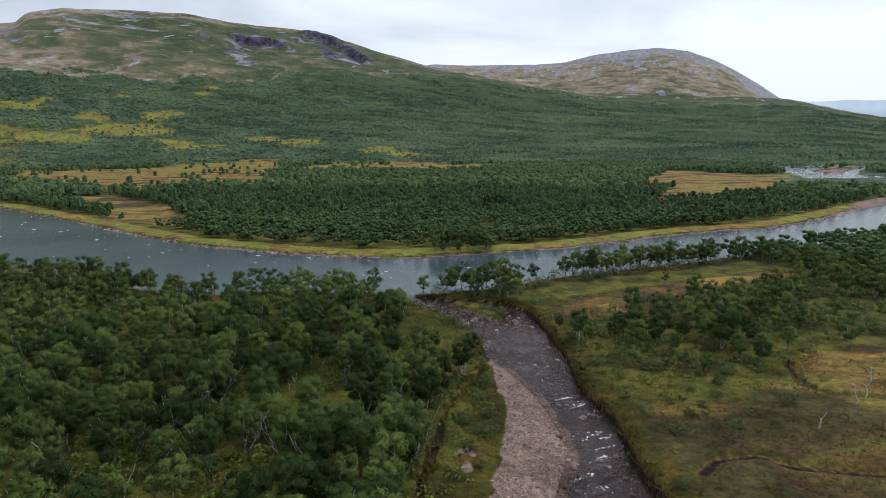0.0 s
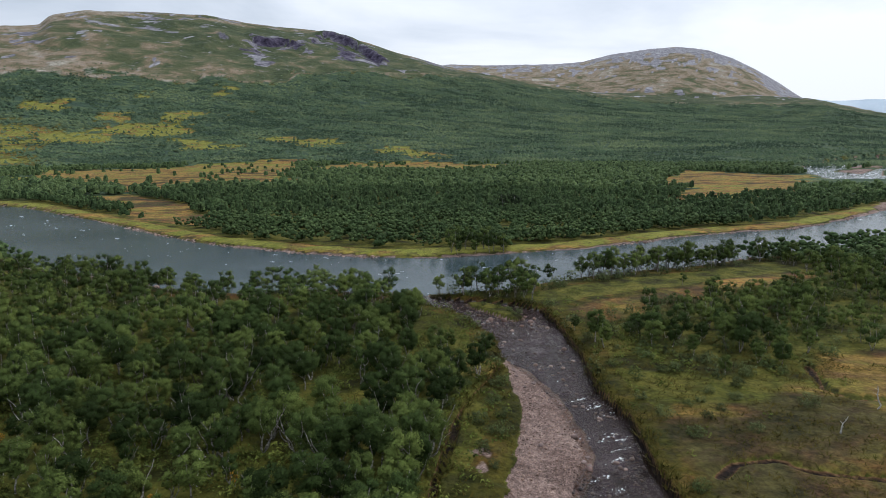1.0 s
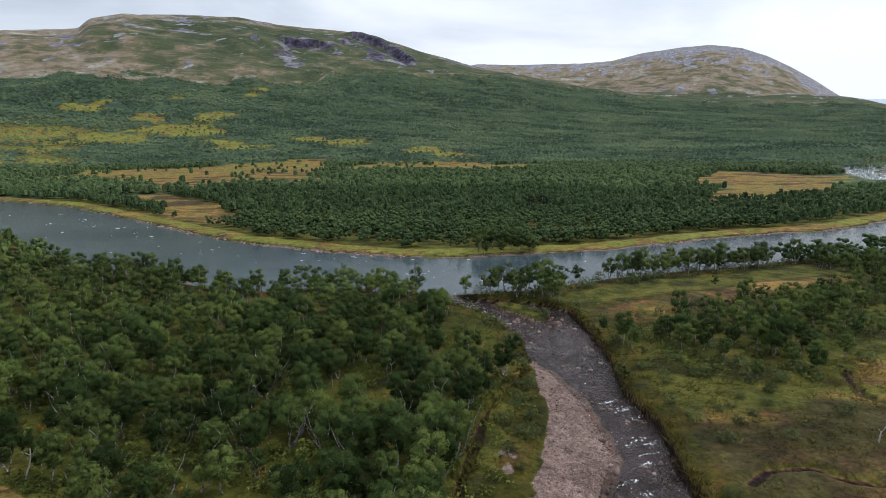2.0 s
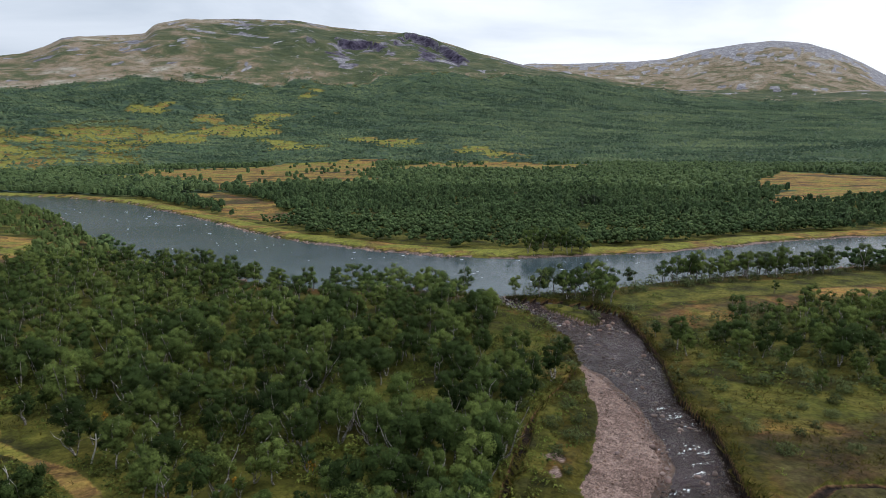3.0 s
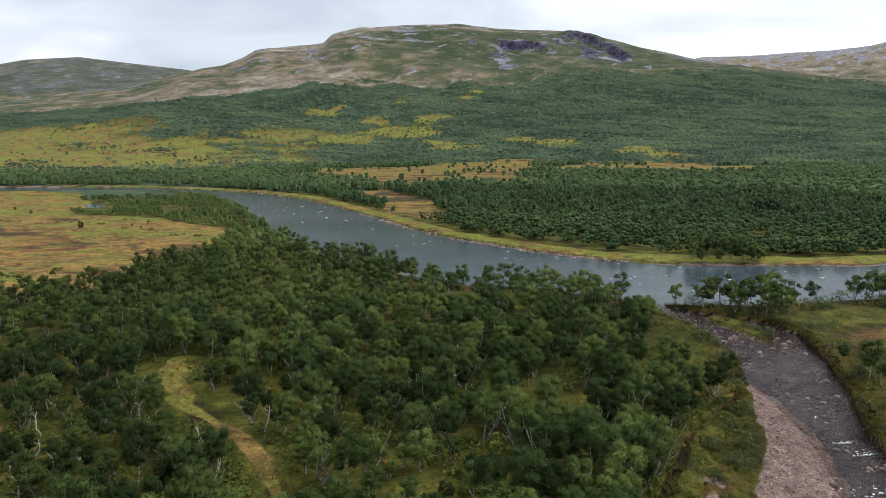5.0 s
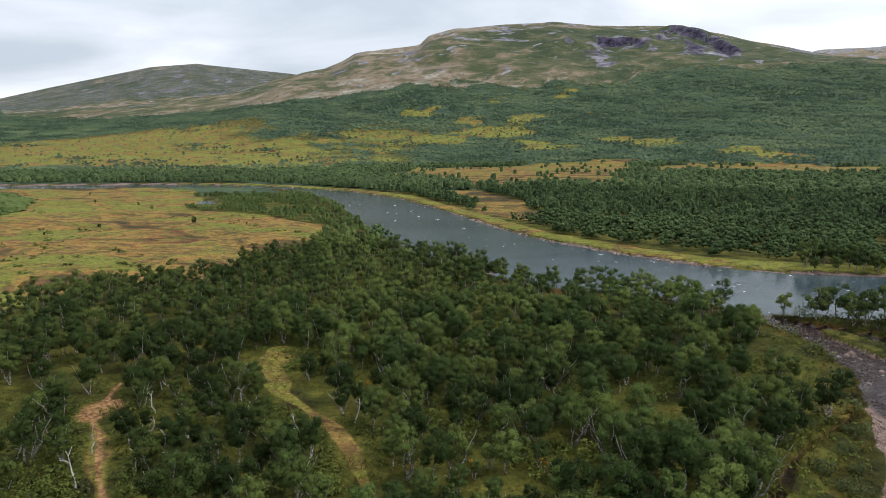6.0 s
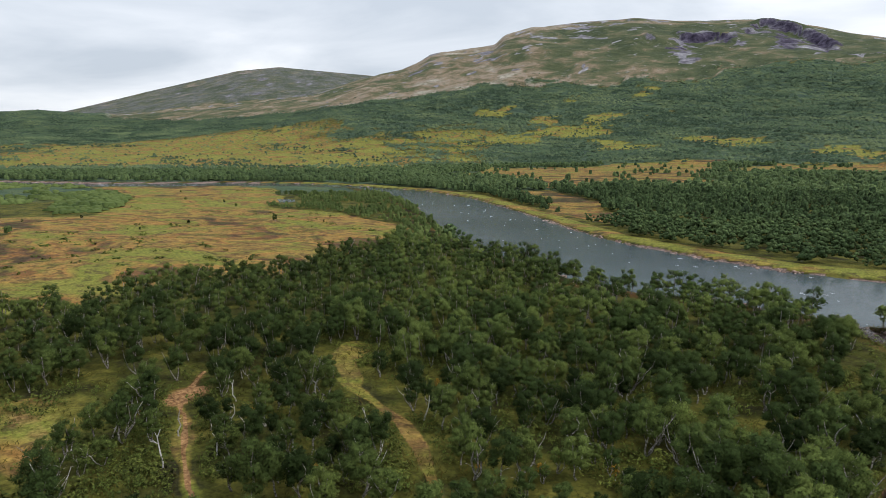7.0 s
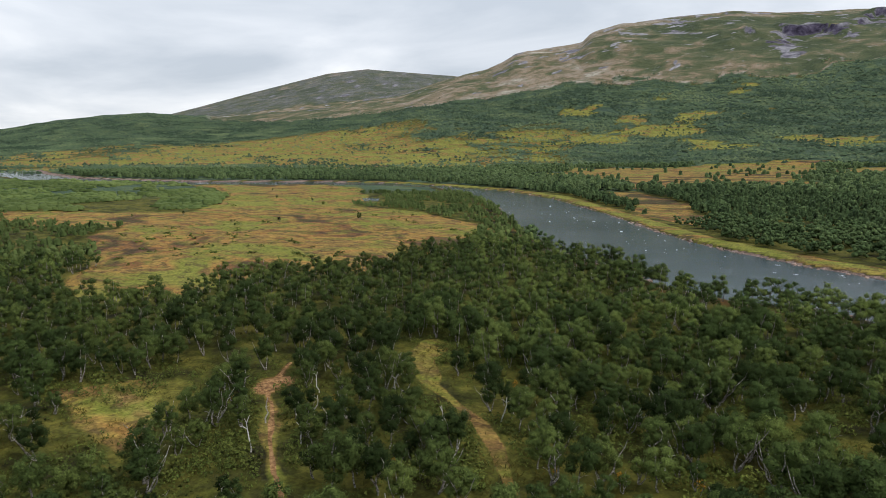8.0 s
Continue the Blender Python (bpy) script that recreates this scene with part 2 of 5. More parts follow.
GROUND = ground_material()
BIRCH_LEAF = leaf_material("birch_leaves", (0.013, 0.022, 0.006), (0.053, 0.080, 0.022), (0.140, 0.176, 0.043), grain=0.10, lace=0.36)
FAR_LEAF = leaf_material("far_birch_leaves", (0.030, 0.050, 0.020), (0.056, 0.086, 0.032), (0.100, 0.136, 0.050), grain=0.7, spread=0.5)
# birch leaves for the slope, haze mixed in as paler, bluer colour
HAZED_HILL_LEAF = leaf_material("hazed_hill_birch_leaves", (0.045, 0.076, 0.045), (0.075, 0.114, 0.061), (0.128, 0.160, 0.076), spread=0.26, patches=1.0)
SHRUB_LEAF = leaf_material("willow_leaves", (0.045, 0.058, 0.024), (0.080, 0.105, 0.036), (0.125, 0.145, 0.060), grain=0.10, lace=0.3)
HEATH_LEAF = leaf_material("heath_leaves", (0.044, 0.055, 0.014), (0.078, 0.104, 0.022), (0.136, 0.150, 0.032), grain=0.15)
SCRUB_LEAF = leaf_material("scrub_leaves", (0.058, 0.088, 0.026), (0.092, 0.132, 0.038), (0.140, 0.176, 0.054), spread=0.4, patches=0.6)
SEDGE = leaf_material("sedge_blades", (0.032, 0.034, 0.006), (0.060, 0.058, 0.010), (0.105, 0.076, 0.018), False)
BARK = bark_material()
RIVER = river_material()
BROOK = brook_material()
BOULDER = stone_material("river_boulder", (0.035, 0.026, 0.025), (0.085, 0.060, 0.054), (0.23, 0.165, 0.145))
COBBLE = stone_material("bar_cobble", (0.075, 0.044, 0.034), (0.250, 0.163, 0.124), (0.47, 0.355, 0.295))
FOAM = plain_material("white_water", (0.42, 0.45, 0.48), (0.84, 0.85, 0.87), 8.0, 0.5)
DEADWOOD = plain_material("bleached_wood", (0.22, 0.20, 0.18), (0.56, 0.53, 0.49), 5.0)

# ---------------------------------------------------------------- plan of the valley
# eye above the origin; y ahead, x to the right; the river's surface near the confluence is z = 0
FAR_BANK = [(-900, 165), (-790, 150), (-650, 150), (-510, 205), (-437, 277), (-380, 308), (-328, 316), (-254, 302), (-203, 279), (-154, 243),
            (-115, 212), (-82, 182), (-61, 170), (-43, 161), (-24, 155), (-6, 155), (10, 161), (35, 171), (54, 184),
            (78, 201), (102, 212), (128, 224), (172, 259), (216, 298), (300, 350), (400, 385), (440, 430), (400, 465), (284, 480),
            (300, 520), (340, 640), (418, 742), (501, 822), (646, 930)]
NEAR_BANK = [(700, 900), (534, 735), (398, 590), (350, 520), (440, 505), (500, 430), (450, 345), (330, 300), (240, 262), (180, 222), (122, 182), (97, 169),
             (66, 151), (41, 139), (27, 131), (9.8, 119.5), (-4.7, 112.8), (-18, 114), (-30, 117.5), (-41, 114), (-54, 116),
             (-72, 126), (-98, 137), (-133, 165), (-190, 219), (-242, 257), (-314, 299), (-350, 290), (-405, 255), (-472, 187), (-640, 110),
             (-790, 105), (-900, 120)]
MAIN_RIVER = FAR_BANK + NEAR_BANK
BROOK_POLY = [(22, -40), (18, 10), (17.5, 30), (16.8, 44.6), (16.6, 48.2), (16.8, 53.2), (17.2, 59.3), (16.0, 66.9), (16.4, 78.7),
              (15.5, 92.1), (14.2, 102.4), (9.7, 106.3), (4, 108), (-3, 110.3), (-8, 116), (-16, 115.5), (-8, 106), (-2, 100), (1.5, 95.3),
              (4.6, 86.3), (5.6, 76.5), (5.7, 72.4), (6.1, 62.2), (6.2, 54.4), (5.1, 48.2), (3.4, 44.6), (1.5, 36), (0, 20), (2, -40)]
GRAVEL_BAR = [(5.0, 74.5), (6.8, 73.4), (9.3, 65.3), (10.4, 56.8), (10.4, 52.2), (8.1, 44.6), (6, 36), (1, 34), (3.0, 44.6), (4.9, 48.2), (5.8, 54.4),
              (5.8, 62.2), (5.2, 72.4)]
ISLET = [(1.4, 107.2), (5.1, 107.0), (9.1, 103.0), (10.6, 97.6), (9.0, 96.2), (5.6, 100.6), (2.6, 104.0)]
SIDE_CHANNEL = [(5.2, 72.4), (2.3, 65.3), (0.3, 59.3), (-0.7, 52.2), (-1.8, 45.6), (-2.6, 36)]
POND = [(-284, 209), (-277, 216), (-258, 200), (-262, 194)]
MEADOW_A = [(-213, 319), (-186, 339), (-146, 308), (-98, 243), (-91, 216), (-118, 230), (-159, 272)]
MEADOW_B = [(-429, 597), (-345, 644), (-271, 760), (-204, 790), (-108, 402), (-145, 382), (-206, 370), (-337, 450)]
MEADOW_C = [(-190, 740), (-110, 780), (-49, 780), (58, 780), (77, 720), (-14, 585), (-120, 580)]
MEADOW_D = [(221, 658), (234, 630), (256, 541), (292, 517), (200, 358), (139, 322), (102, 292)]
BOG_E = [(-126, 26), (-108, 36), (-116, 58), (-108, 80), (-110, 120), (-145, 161), (-188, 173), (-238, 175), (-345, 255), (-395, 250), (-430, 214), (-455, 183), (-420, 178),
         (-331, 150), (-268, 106), (-324, 45), (-265, 36), (-230, 63), (-187, 44)]
FELL_MEADOW = [(-1150, 180), (-1120, 420), (-980, 640), (-760, 700), (-640, 560), (-820, 430)]
BOG_R = [(46.2, 78.1), (66, 84), (60, 60), (33.7, 38), (19, 36), (18.0, 57.2), (22.0, 62.4), (31.5, 62.8), (40, 70)]
STRIP_R = [(16, 100), (22, 108), (42, 118), (75, 136), (80, 130), (46, 106), (28, 93), (19, 88)]
GROVE_R = [(23, 94), (40, 106), (60, 118), (95, 134), (130, 130), (100, 90), (70, 90), (54, 83), (45, 77), (37, 72), (31, 69), (25, 72)]
SCRUB = [(-324, 45), (-268, 106), (-331, 150), (-420, 178), (-560, 150), (-640, 95), (-640, 40), (-340, 20)]
UPPER_BAR = [(352, 590), (438, 690), (458, 676), (350, 545)]
FAR_VIEW = [(225, 395), (275, 500), (300, 530), (350, 530), (445, 512), (500, 520), (400, 440), (300, 385)]
SAND_SPIT = [(148, 232), (164, 238), (186, 255), (222, 296), (232, 320), (206, 301), (176, 268), (158, 250)]
PATH_1 = [(-58.8, 55.0), (-55.8, 49.3), (-48.7, 44.7), (-44.1, 43.7), (-38.2, 41.8), (-33.6, 39.0), (-29.9, 35.9), (-27.2, 33.7)]
PATH_2 = [(-66, 37.0), (-60.1, 30.5), (-55.4, 28.8), (-48.7, 24.9), (-43.0, 22.2), (-37, 20)]
CLEARING = [(-76, 13.0), (-72, 22.4), (-60, 19.5), (-57, 15), (-66, 14)]
DITCH_1 = [(21.5, 47), (23.7, 49.2), (27.6, 50.2), (29.4, 48.3), (36.5, 46.9), (46, 47)]
DITCH_2 = [(43.5, 74), (40.8, 66.1), (42.4, 63.6), (47.9, 62.8), (56, 64)]

# open glades on the wooded slope: bearing, distance, half width in degrees, half depth
GLADES = [(-29.4, 1255, 2.4, 75), (-24.4, 1240, 1.5, 80), (-21.0, 1430, 0.8, 60), (-31.9, 1050, 2.2, 60), (-26.6, 1125, 2.6, 60), (-23.3, 950, 3.0, 50),
          (-18.6, 1290, 1.2, 34), (-11.7, 980, 1.8, 36), (-16.2, 1020, 1.2, 30), (-33.5, 1330, 1.5, 50), (-6.6, 905, 2.2, 40), (-27.5, 1400, 0.9, 40), (-3.6, 860, 1.8, 34)]

# skylines: azimuth (degrees, right positive) and elevation seen from the eye
FRONT_RIDGE = [(-110, 1.5), (-90, 1.2), (-82, 1.43), (-77.9, 2.36), (-71.5, 3.1), (-66, 2.9), (-58, 3.6), (-50, 5.0), (-45, 6.5), (-42.2, 7.24),
               (-40.7, 7.95), (-39.6, 8.6), (-37.2, 9.03), (-33.8, 9.44), (-33, 10.2), (-30.5, 10.8), (-26, 11.05), (-22, 11.2),
               (-18.7, 10.75), (-14, 10.5), (-11.2, 10.36), (-8.3, 9.56), (-4.3, 8.44), (-1.1, 7.55), (2, 7.0), (6, 6.0), (11, 5.2),
               (18, 4.6), (25, 4.2), (30, 3.7), (35.4, 2.35), (42, 1.6), (60, 2.0)]
TREE_LINE = [(-110, 1.2), (-82, 1.25), (-77, 2.2), (-71.5, 2.8), (-66, 2.55), (-60, 2.7), (-55, 3.3), (-46, 4.8), (-40, 5.4), (-35, 5.7), (-23, 5.9), (-16, 6.4), (-9, 6.9),
             (-4, 6.9), (1, 6.5), (6, 5.6), (11, 4.9), (18, 4.3), (25, 3.9), (30, 3.4), (35, 2.2), (60, 1.8)]
RIGHT_MOUNTAIN = [(-10, 5.6), (-6, 6.9), (-1.1, 7.62), (2.4, 7.6), (4.9, 7.62), (8.4, 7.61), (10.9, 7.75), (13.3, 8.24), (16.6, 8.58), (18.7, 8.66),
                  (21.2, 8.26), (23, 7.58), (24.8, 6.59), (26.5, 5.49), (27.9, 4.45), (30, 3.0), (35, 1.0)]
FAR_RANGE = [(22, 1.0), (26, 3.2), (28, 4.22), (30.2, 3.9), (32.8, 3.92), (36, 3.8), (46, 3.9), (60, 2)]
LEFT_HILL = [(-76, 1.0), (-69.8, 3.1), (-67.5, 3.76), (-63.8, 4.89), (-60.4, 5.84), (-56.5, 6.9), (-53, 7.35), (-49.4, 7.1), (-45.3, 6.81),
             (-42, 6.4), (-38, 5)]


def lattice(ix, iy, seed):
    h = (ix * 374761393 + iy * 668265263 + seed * 1442695041) & 0xFFFFFFFF
    h = ((h ^ (h >> 13)) * 1274126177) & 0xFFFFFFFF
    return ((h ^ (h >> 16)) & 0xFFFF) / 65535.0


def vnoise(x, y, seed=0):
    ix, iy = np.floor(x).astype(np.int64), np.floor(y).astype(np.int64)
    fx, fy = x - ix, y - iy
    fx, fy = fx * fx * (3 - 2 * fx), fy * fy * (3 - 2 * fy)
    a, b = lattice(ix, iy, seed), lattice(ix + 1, iy, seed)
    c, d = lattice(ix, iy + 1, seed), lattice(ix + 1, iy + 1, seed)
    return (a + (b - a) * fx) * (1 - fy) + (c + (d - c) * fx) * fy


def fbm(x, y, size, octaves=4, seed=0, gain=0.5):
    """Fractal noise about 0, from -1 to 1, with features of the given size in metres."""
    total, amp, norm = 0.0, 1.0, 0.0
    for o in range(octaves):
        k = 2.0 ** o / size
        total = total + amp * (vnoise(x * k + 17.3 * o, y * k - 9.1 * o, seed + o) * 2 - 1)
        norm += amp
        amp *= gain
    return total / norm


def sdist(x, y, pts, closed=True):
    """Distance to a line, or to a polygon (negative inside)."""
    best = np.full(x.shape, 1e12)
    inside = np.zeros(x.shape, bool)
    n = len(pts)
    for i in range(n if closed else n - 1):
        (ax, ay), (bx, by) = pts[i], pts[(i + 1) % n]
        ex, ey = bx - ax, by - ay
        k = np.clip(((x - ax) * ex + (y - ay) * ey) / (ex * ex + ey * ey), 0, 1)
        best = np.minimum(best, (x - ax - k * ex) ** 2 + (y - ay - k * ey) ** 2)
        if closed and ey != 0:
            cross = (ay > y) != (by > y)
            inside ^= cross & (x < (y - ay) * ex / ey + ax)
    d = np.sqrt(best)
    return np.where(inside, -d, d) if closed else d


def step(v, lo, hi):
    k = np.clip((v - lo) / (hi - lo), 0, 1)
    return k * k * (3 - 2 * k)


def along(table, az):
    return np.interp(az, [p[0] for p in table], [p[1] for p in table])


def river_rise(az, r):
    """The valley climbs gently away from the confluence."""
    return np.maximum(0, r - 250) * np.interp(az, [-80, -45, -20, 36], [0.006, 0.010, 0.02, 0.02])


def polar(x, y):
    return np.degrees(np.arctan2(x, y)), np.hypot(x, y)


def foot(az):
    return np.interp(az, [-110, -80, -45, -20, 36, 60], [1000, 1000, 860, 770, 780, 800])


def tree_line_r(az):
    return np.interp(az, [-110, -70, -60, -45, -20, 0, 36], [2350, 2350, 1900, 1650, 1620, 1900, 2300])


def ridge_r(az):
    return np.interp(az, [-110, -66, -55, -45, -25, 0, 20, 40], [2600, 2600, 2450, 2350, 2500, 2750, 3000, 3000])


def beyond(x, y):
    """True on the far side of the main river."""
    line = [p for p in FAR_BANK if p[0] < 401 and p != (400, 465)]
    xs = [p[0] for p in line[:26]]
    ys = [p[1] for p in line[:26]]
    return y > np.interp(x, xs, ys) - 6


def tan_(deg):
    return np.tan(np.radians(deg))


def valley(x, y):
    """Height of the land and the masks of its cover."""
    az, r = polar(x, y)
    rise = river_rise(az, r)
    front = np.abs(az) < 115
    rf, rt, rs = foot(az), tree_line_r(az), ridge_r(az)
    zf = 1 + river_rise(az, rf)
    zt = EYE + rt * tan_(along(TREE_LINE, az))
    zs = EYE + rs * tan_(along(FRONT_RIDGE, az))
    k1 = np.clip((r - rf) / (rt - rf), 0, 1)
    k2 = np.clip((r - rt) / (rs - rt), 0, 1)
    hill = zf + (zt - zf) * (0.55 * k1 + 0.45 * k1 ** 2)
    hill = np.where(r > rt, zt + (zs - zt) * (0.62 * k2 + 0.38 * np.sin(k2 * np.pi / 2)), hill)
    hill = np.where(r > rs, zs - (r - rs) * 0.32, hill)
    shape = fbm(x, y, 420, 5, 3) * 26 * step(r, rf + 150, rt) * (1 - 0.8 * step(k2, 0.75, 1.0)) \
        + fbm(x, y, 90, 4, 8) * 7 * step(r, rf, rt) * (1 - 0.55 * step(k2, 0.9, 1.0))
    hill = np.where(r > rf, hill + shape, 1 + rise)
    # the dark cliffs and their scree on the near mountain
    jag = fbm(x, y, 75, 5, 33, 0.62) * 70
    crag = fbm(x, y, 34, 4, 34, 0.62)
    rc1 = 2015 + 20 * np.sin(az * 2.3)
    w1 = step(az + crag, -18.7, -17.7) * (1 - step(az + crag, -14.6, -13.2)) + 0.55 * step(az, -21.3, -20.8) * (1 - step(az, -20.4, -19.6))
    c1 = w1 * np.clip(1.05 - np.abs(r + jag - rc1) / 34 + 0.5 * crag, 0, 1)
    cl1 = w1 * (step(r + jag, rc1 - 22, rc1 + 20) - 0.5) * 24 * np.exp(-((r - rc1) / 130) ** 2)
    rc2 = np.interp(az, [-13.3, -12.0, -9.6, -7.8, -6.8], [2150, 2290, 2225, 2085, 1980])
    w2 = step(az + crag, -13.4, -12.2) * (1 - step(az + crag, -7.6, -6.6))
    c2 = w2 * np.clip(1.05 - np.abs(r + jag - rc2) / np.interp(az, [-12, -9, -7], [36, 44, 26]) + 0.6 * crag, 0, 1)
    cl2 = w2 * (step(r + jag, rc2 - 30, rc2 + 24) - 0.5) * 28 * np.exp(-((r - rc2) / 140) ** 2)
    hill = hill + cl1 + cl2
    # farther mountains
    rb = 3850.0
    zb = EYE + rb * tan_(along(RIGHT_MOUNTAIN, az))
    kb = np.clip((r - 2300) / (rb - 2300), 0, 1)
    low = EYE + 2300 * tan_(along(TREE_LINE, az) - 0.6)
    right = low + (zb - low) * (0.35 * kb + 0.65 * step(kb, 0.05, 1.0)) + fbm(x, y, 300, 5, 21) * 22 * step(kb, 0.1, 0.4) * (1 - step(kb, 0.85, 1.0))
    right = np.where(r > rb, zb - (r - rb) * 0.5, right)
    right = np.where((az > -10) & (az < 35) & (r > 2300), right, -200)
    rl = 3600.0
    zl = EYE + rl * tan_(along(LEFT_HILL, az))
    kl = np.clip((r - 2000) / (rl - 2000), 0, 1)
    lowl = EYE + 2000 * tan_(along(TREE_LINE, az) - 0.8)
    left = lowl + (zl - lowl) * kl + fbm(x, y, 320, 4, 31) * 14 * step(kl, 0.1, 0.4) * (1 - step(kl, 0.85, 1.0))
    left = np.where(r > rl, zl - (r - rl) * 0.4, left)
    left = np.where((az > -76) & (az < -38) & (r > 2000), left, -200)
    z = np.maximum(np.maximum(hill, right), left)
    behind = 1 + rise * 0 + 240 * step(r, 700, 3600) + fbm(x, y, 500, 4, 41) * 30 * step(r, 700, 1500)
    wb = step(np.abs(az), 62, 95) * (az > 0) + step(-az, 92, 125) * (az < 0)
    z = z * (1 - wb) + behind * wb
    # low relief of the valley floor
    z = z + (fbm(x, y, 38, 4, 5) * 0.55 + fbm(x, y, 6, 3, 6) * 0.16 + fbm(x, y, 1.8, 2, 7) * 0.10 * (r < 130)) * step(r, 10, 40) * (1 - 0.5 * step(r, 300, 700))

    # waters
    near = r < 1400
    river = np.full(x.shape, 1e3)
    brook = np.full(x.shape, 1e3)
    river[near] = sdist(x[near], y[near], MAIN_RIVER)
    close = r < 220
    brook[close] = sdist(x[close], y[close], BROOK_POLY)
    wob = fbm(x, y, 9, 3, 12)
    river = river + wob * 1.3
    bar2 = np.full(x.shape, 1e3)
    up = (r > 450) & (r < 900)
    bar2[up] = sdist(x[up], y[up], UPPER_BAR)
    river = np.maximum(river, np.minimum(-bar2, 6.0))
    brook = brook + wob * 0.55 + fbm(x, y, 2.6, 3, 15) * 0.9 * (x < 9) * (y < 77)
    water = rise
    k = step(river, -3.5, 4.5)
    z = np.where(river < 4.5, (water - 0.7) * (1 - k) + z * k, z)
    k = np.where((x < 8) & (y < 77), step(brook, -1.8, 1.4), step(brook, -0.30, 0.25))
    bed_drop = np.zeros(x.shape)
    bed_drop[close] = step(sdist(x[close], y[close], GRAVEL_BAR), 0.0, 5.0) * (1 - 0.65 * step(y[close], 78, 100))
    bed = water - 0.26 - 0.40 * bed_drop + fbm(x, y, 2.2, 3, 14) * 0.05
    gravel_d = np.full(x.shape, 1e3)
    islet_d = np.full(x.shape, 1e3)
    side_d = np.full(x.shape, 1e3)
    gravel_d[close] = sdist(x[close], y[close], GRAVEL_BAR)
    islet_d[close] = sdist(x[close], y[close], ISLET)
    side_d[close] = sdist(x[close], y[close], SIDE_CHANNEL, False)
    bar = step(-gravel_d - wob * 0.9, -3.0, 1.4)
    bed = bed + bar * 0.62
    z = np.where(brook < 1.4, bed * (1 - k) + z * k, z)
    isl = step(-islet_d + wob * 0.25, -0.5, 0.4)
    z = z + isl * (0.5 - z) * (brook < 0.5)
    z = z - 0.5 * (1 - step(side_d + wob * 0.35, 0.02, 0.42)) * (brook > 0)
    pond_d = np.full(x.shape, 1e3)
    pn = (r > 250) & (r < 450)
    pond_d[pn] = sdist(x[pn], y[pn], POND)
    z = z - 1.8 * (1 - step(pond_d, -1.5, 1.0))
    ditch = np.full(x.shape, 1e3)
    ditch[close] = np.minimum(sdist(x[close], y[close], DITCH_1, False), sdist(x[close], y[close], DITCH_2, False))
    z = z - 0.6 * (1 - step(ditch + wob * 0.4, 0.1, 1.1))

    # cover
    edge = fbm(x, y, 26, 4, 51)
    meadow = np.full(x.shape, -1e3)
    mid_ = r < 1400
    for poly, ragged in ((MEADOW_A, 7), (MEADOW_B, 45), (MEADOW_C, 45), (MEADOW_D, 24), (BOG_E, 7), (FELL_MEADOW, 60), (BOG_R, 2.5), (STRIP_R, 3)):
        meadow[mid_] = np.maximum(meadow[mid_], -sdist(x[mid_], y[mid_], poly) + edge[mid_] * ragged)
    bog = step(meadow, -1.5, 3.0)
    bog = bog * (1 - 0.42 * (r < 130) * (x > 0))
    glade = fbm(x * 0.6, y, 130, 5, 61, 0.6) + 0.55 * fbm(x * 0.7, y, 34, 4, 62, 0.6)
    gl = np.zeros(x.shape)
    for ga, gr, gw, gd in GLADES:
        gl = np.maximum(gl, step(0.72 - np.hypot((az - ga) / (1.6 * gw), (r - gr) / (1.5 * gd)) + 1.5 * fbm(x * 0.55, y, 46, 5, 64, 0.62) + 0.5 * glade, 0.0, 0.30))
    gl = np.maximum(gl, step(glade, -0.02, 0.16) * step(r, 620, 760) * (1 - step(az, -36, -30)) * (1 - step(r, rt * 0.66, rt * 0.84)))
    gl = np.maximum(gl, step(glade, -0.35, 0.0) * step(r, 640, 780) * (1 - step(az, -40, -30)) * step(az, -64, -54) * (1 - step(r, rt * 0.6, rt * 0.8)))
    gl = np.maximum(gl, step(glade, -0.05, 0.14) * step(r, 620, 760) * (1 - step(az, -52, -40)) * (1 - step(r, rt * 0.75, rt * 0.95)))
    gl = gl * (1 - step(-az, 46, 52) * step(r, 1430, 1560))
    pasture = step(r, 960, 1050) * (1 - step(r + 160 * edge, 1400, 1520)) * step(-az, 46, 53) * (1 - step(-az, 68, 84) * step(r, 1100, 1300))
    gl = np.maximum(gl, pasture * step(glade, -0.62, -0.30))
    ragged_line = rt * (1 + 0.085 * fbm(x, y, 220, 4, 71) + 0.03 * fbm(x, y, 40, 3, 72))
    fell = step(r - ragged_line, -25, 25)
    fell = np.where(r < rs + 120, fell * step(az, -68.5, -64.5), fell)
    right_bare = step(r, 2750, 2950) * (az > -10)
    fell = np.maximum(fell, right_bare)
    grad = fbm(x, y, 150, 5, 81, 0.6)
    wide_bar = (az < -55) & (r < 1000) & beyond(x, y)
    shingle = step(-river, -9, -5) * step(river, -1.5, 0.5) * wide_bar
    shingle = np.maximum(shingle, step(-sdist(x, y, SAND_SPIT) + 4 * wob, -2, 3) * (r < 420) * (x > 100))
    shingle = np.maximum(shingle, step(-bar2, -1, 3) * step(edge + 0.6, 0.2, 0.6))
    cliff = np.clip(c1 * 1.5 + c2 * 1.2, 0, 1)
    fan = fbm(x, y, 50, 4, 83)
    scree = step(1.1 - np.hypot((az + 17.6 + (r - 1830) * 0.006) / 1.1, (r - 1835) / 120) + 0.7 * fan, 0.0, 0.3) \
        + step(1.2 - np.hypot((az + 8.7) / 2.0, (r - 2040) / 150) + 0.6 * fan, 0.0, 0.3)
    scree = np.clip(scree, 0, 1) * (r < 2240) * (r > 1600) * (az < -5)
    fine = fbm(x, y, 45, 4, 82, 0.6)
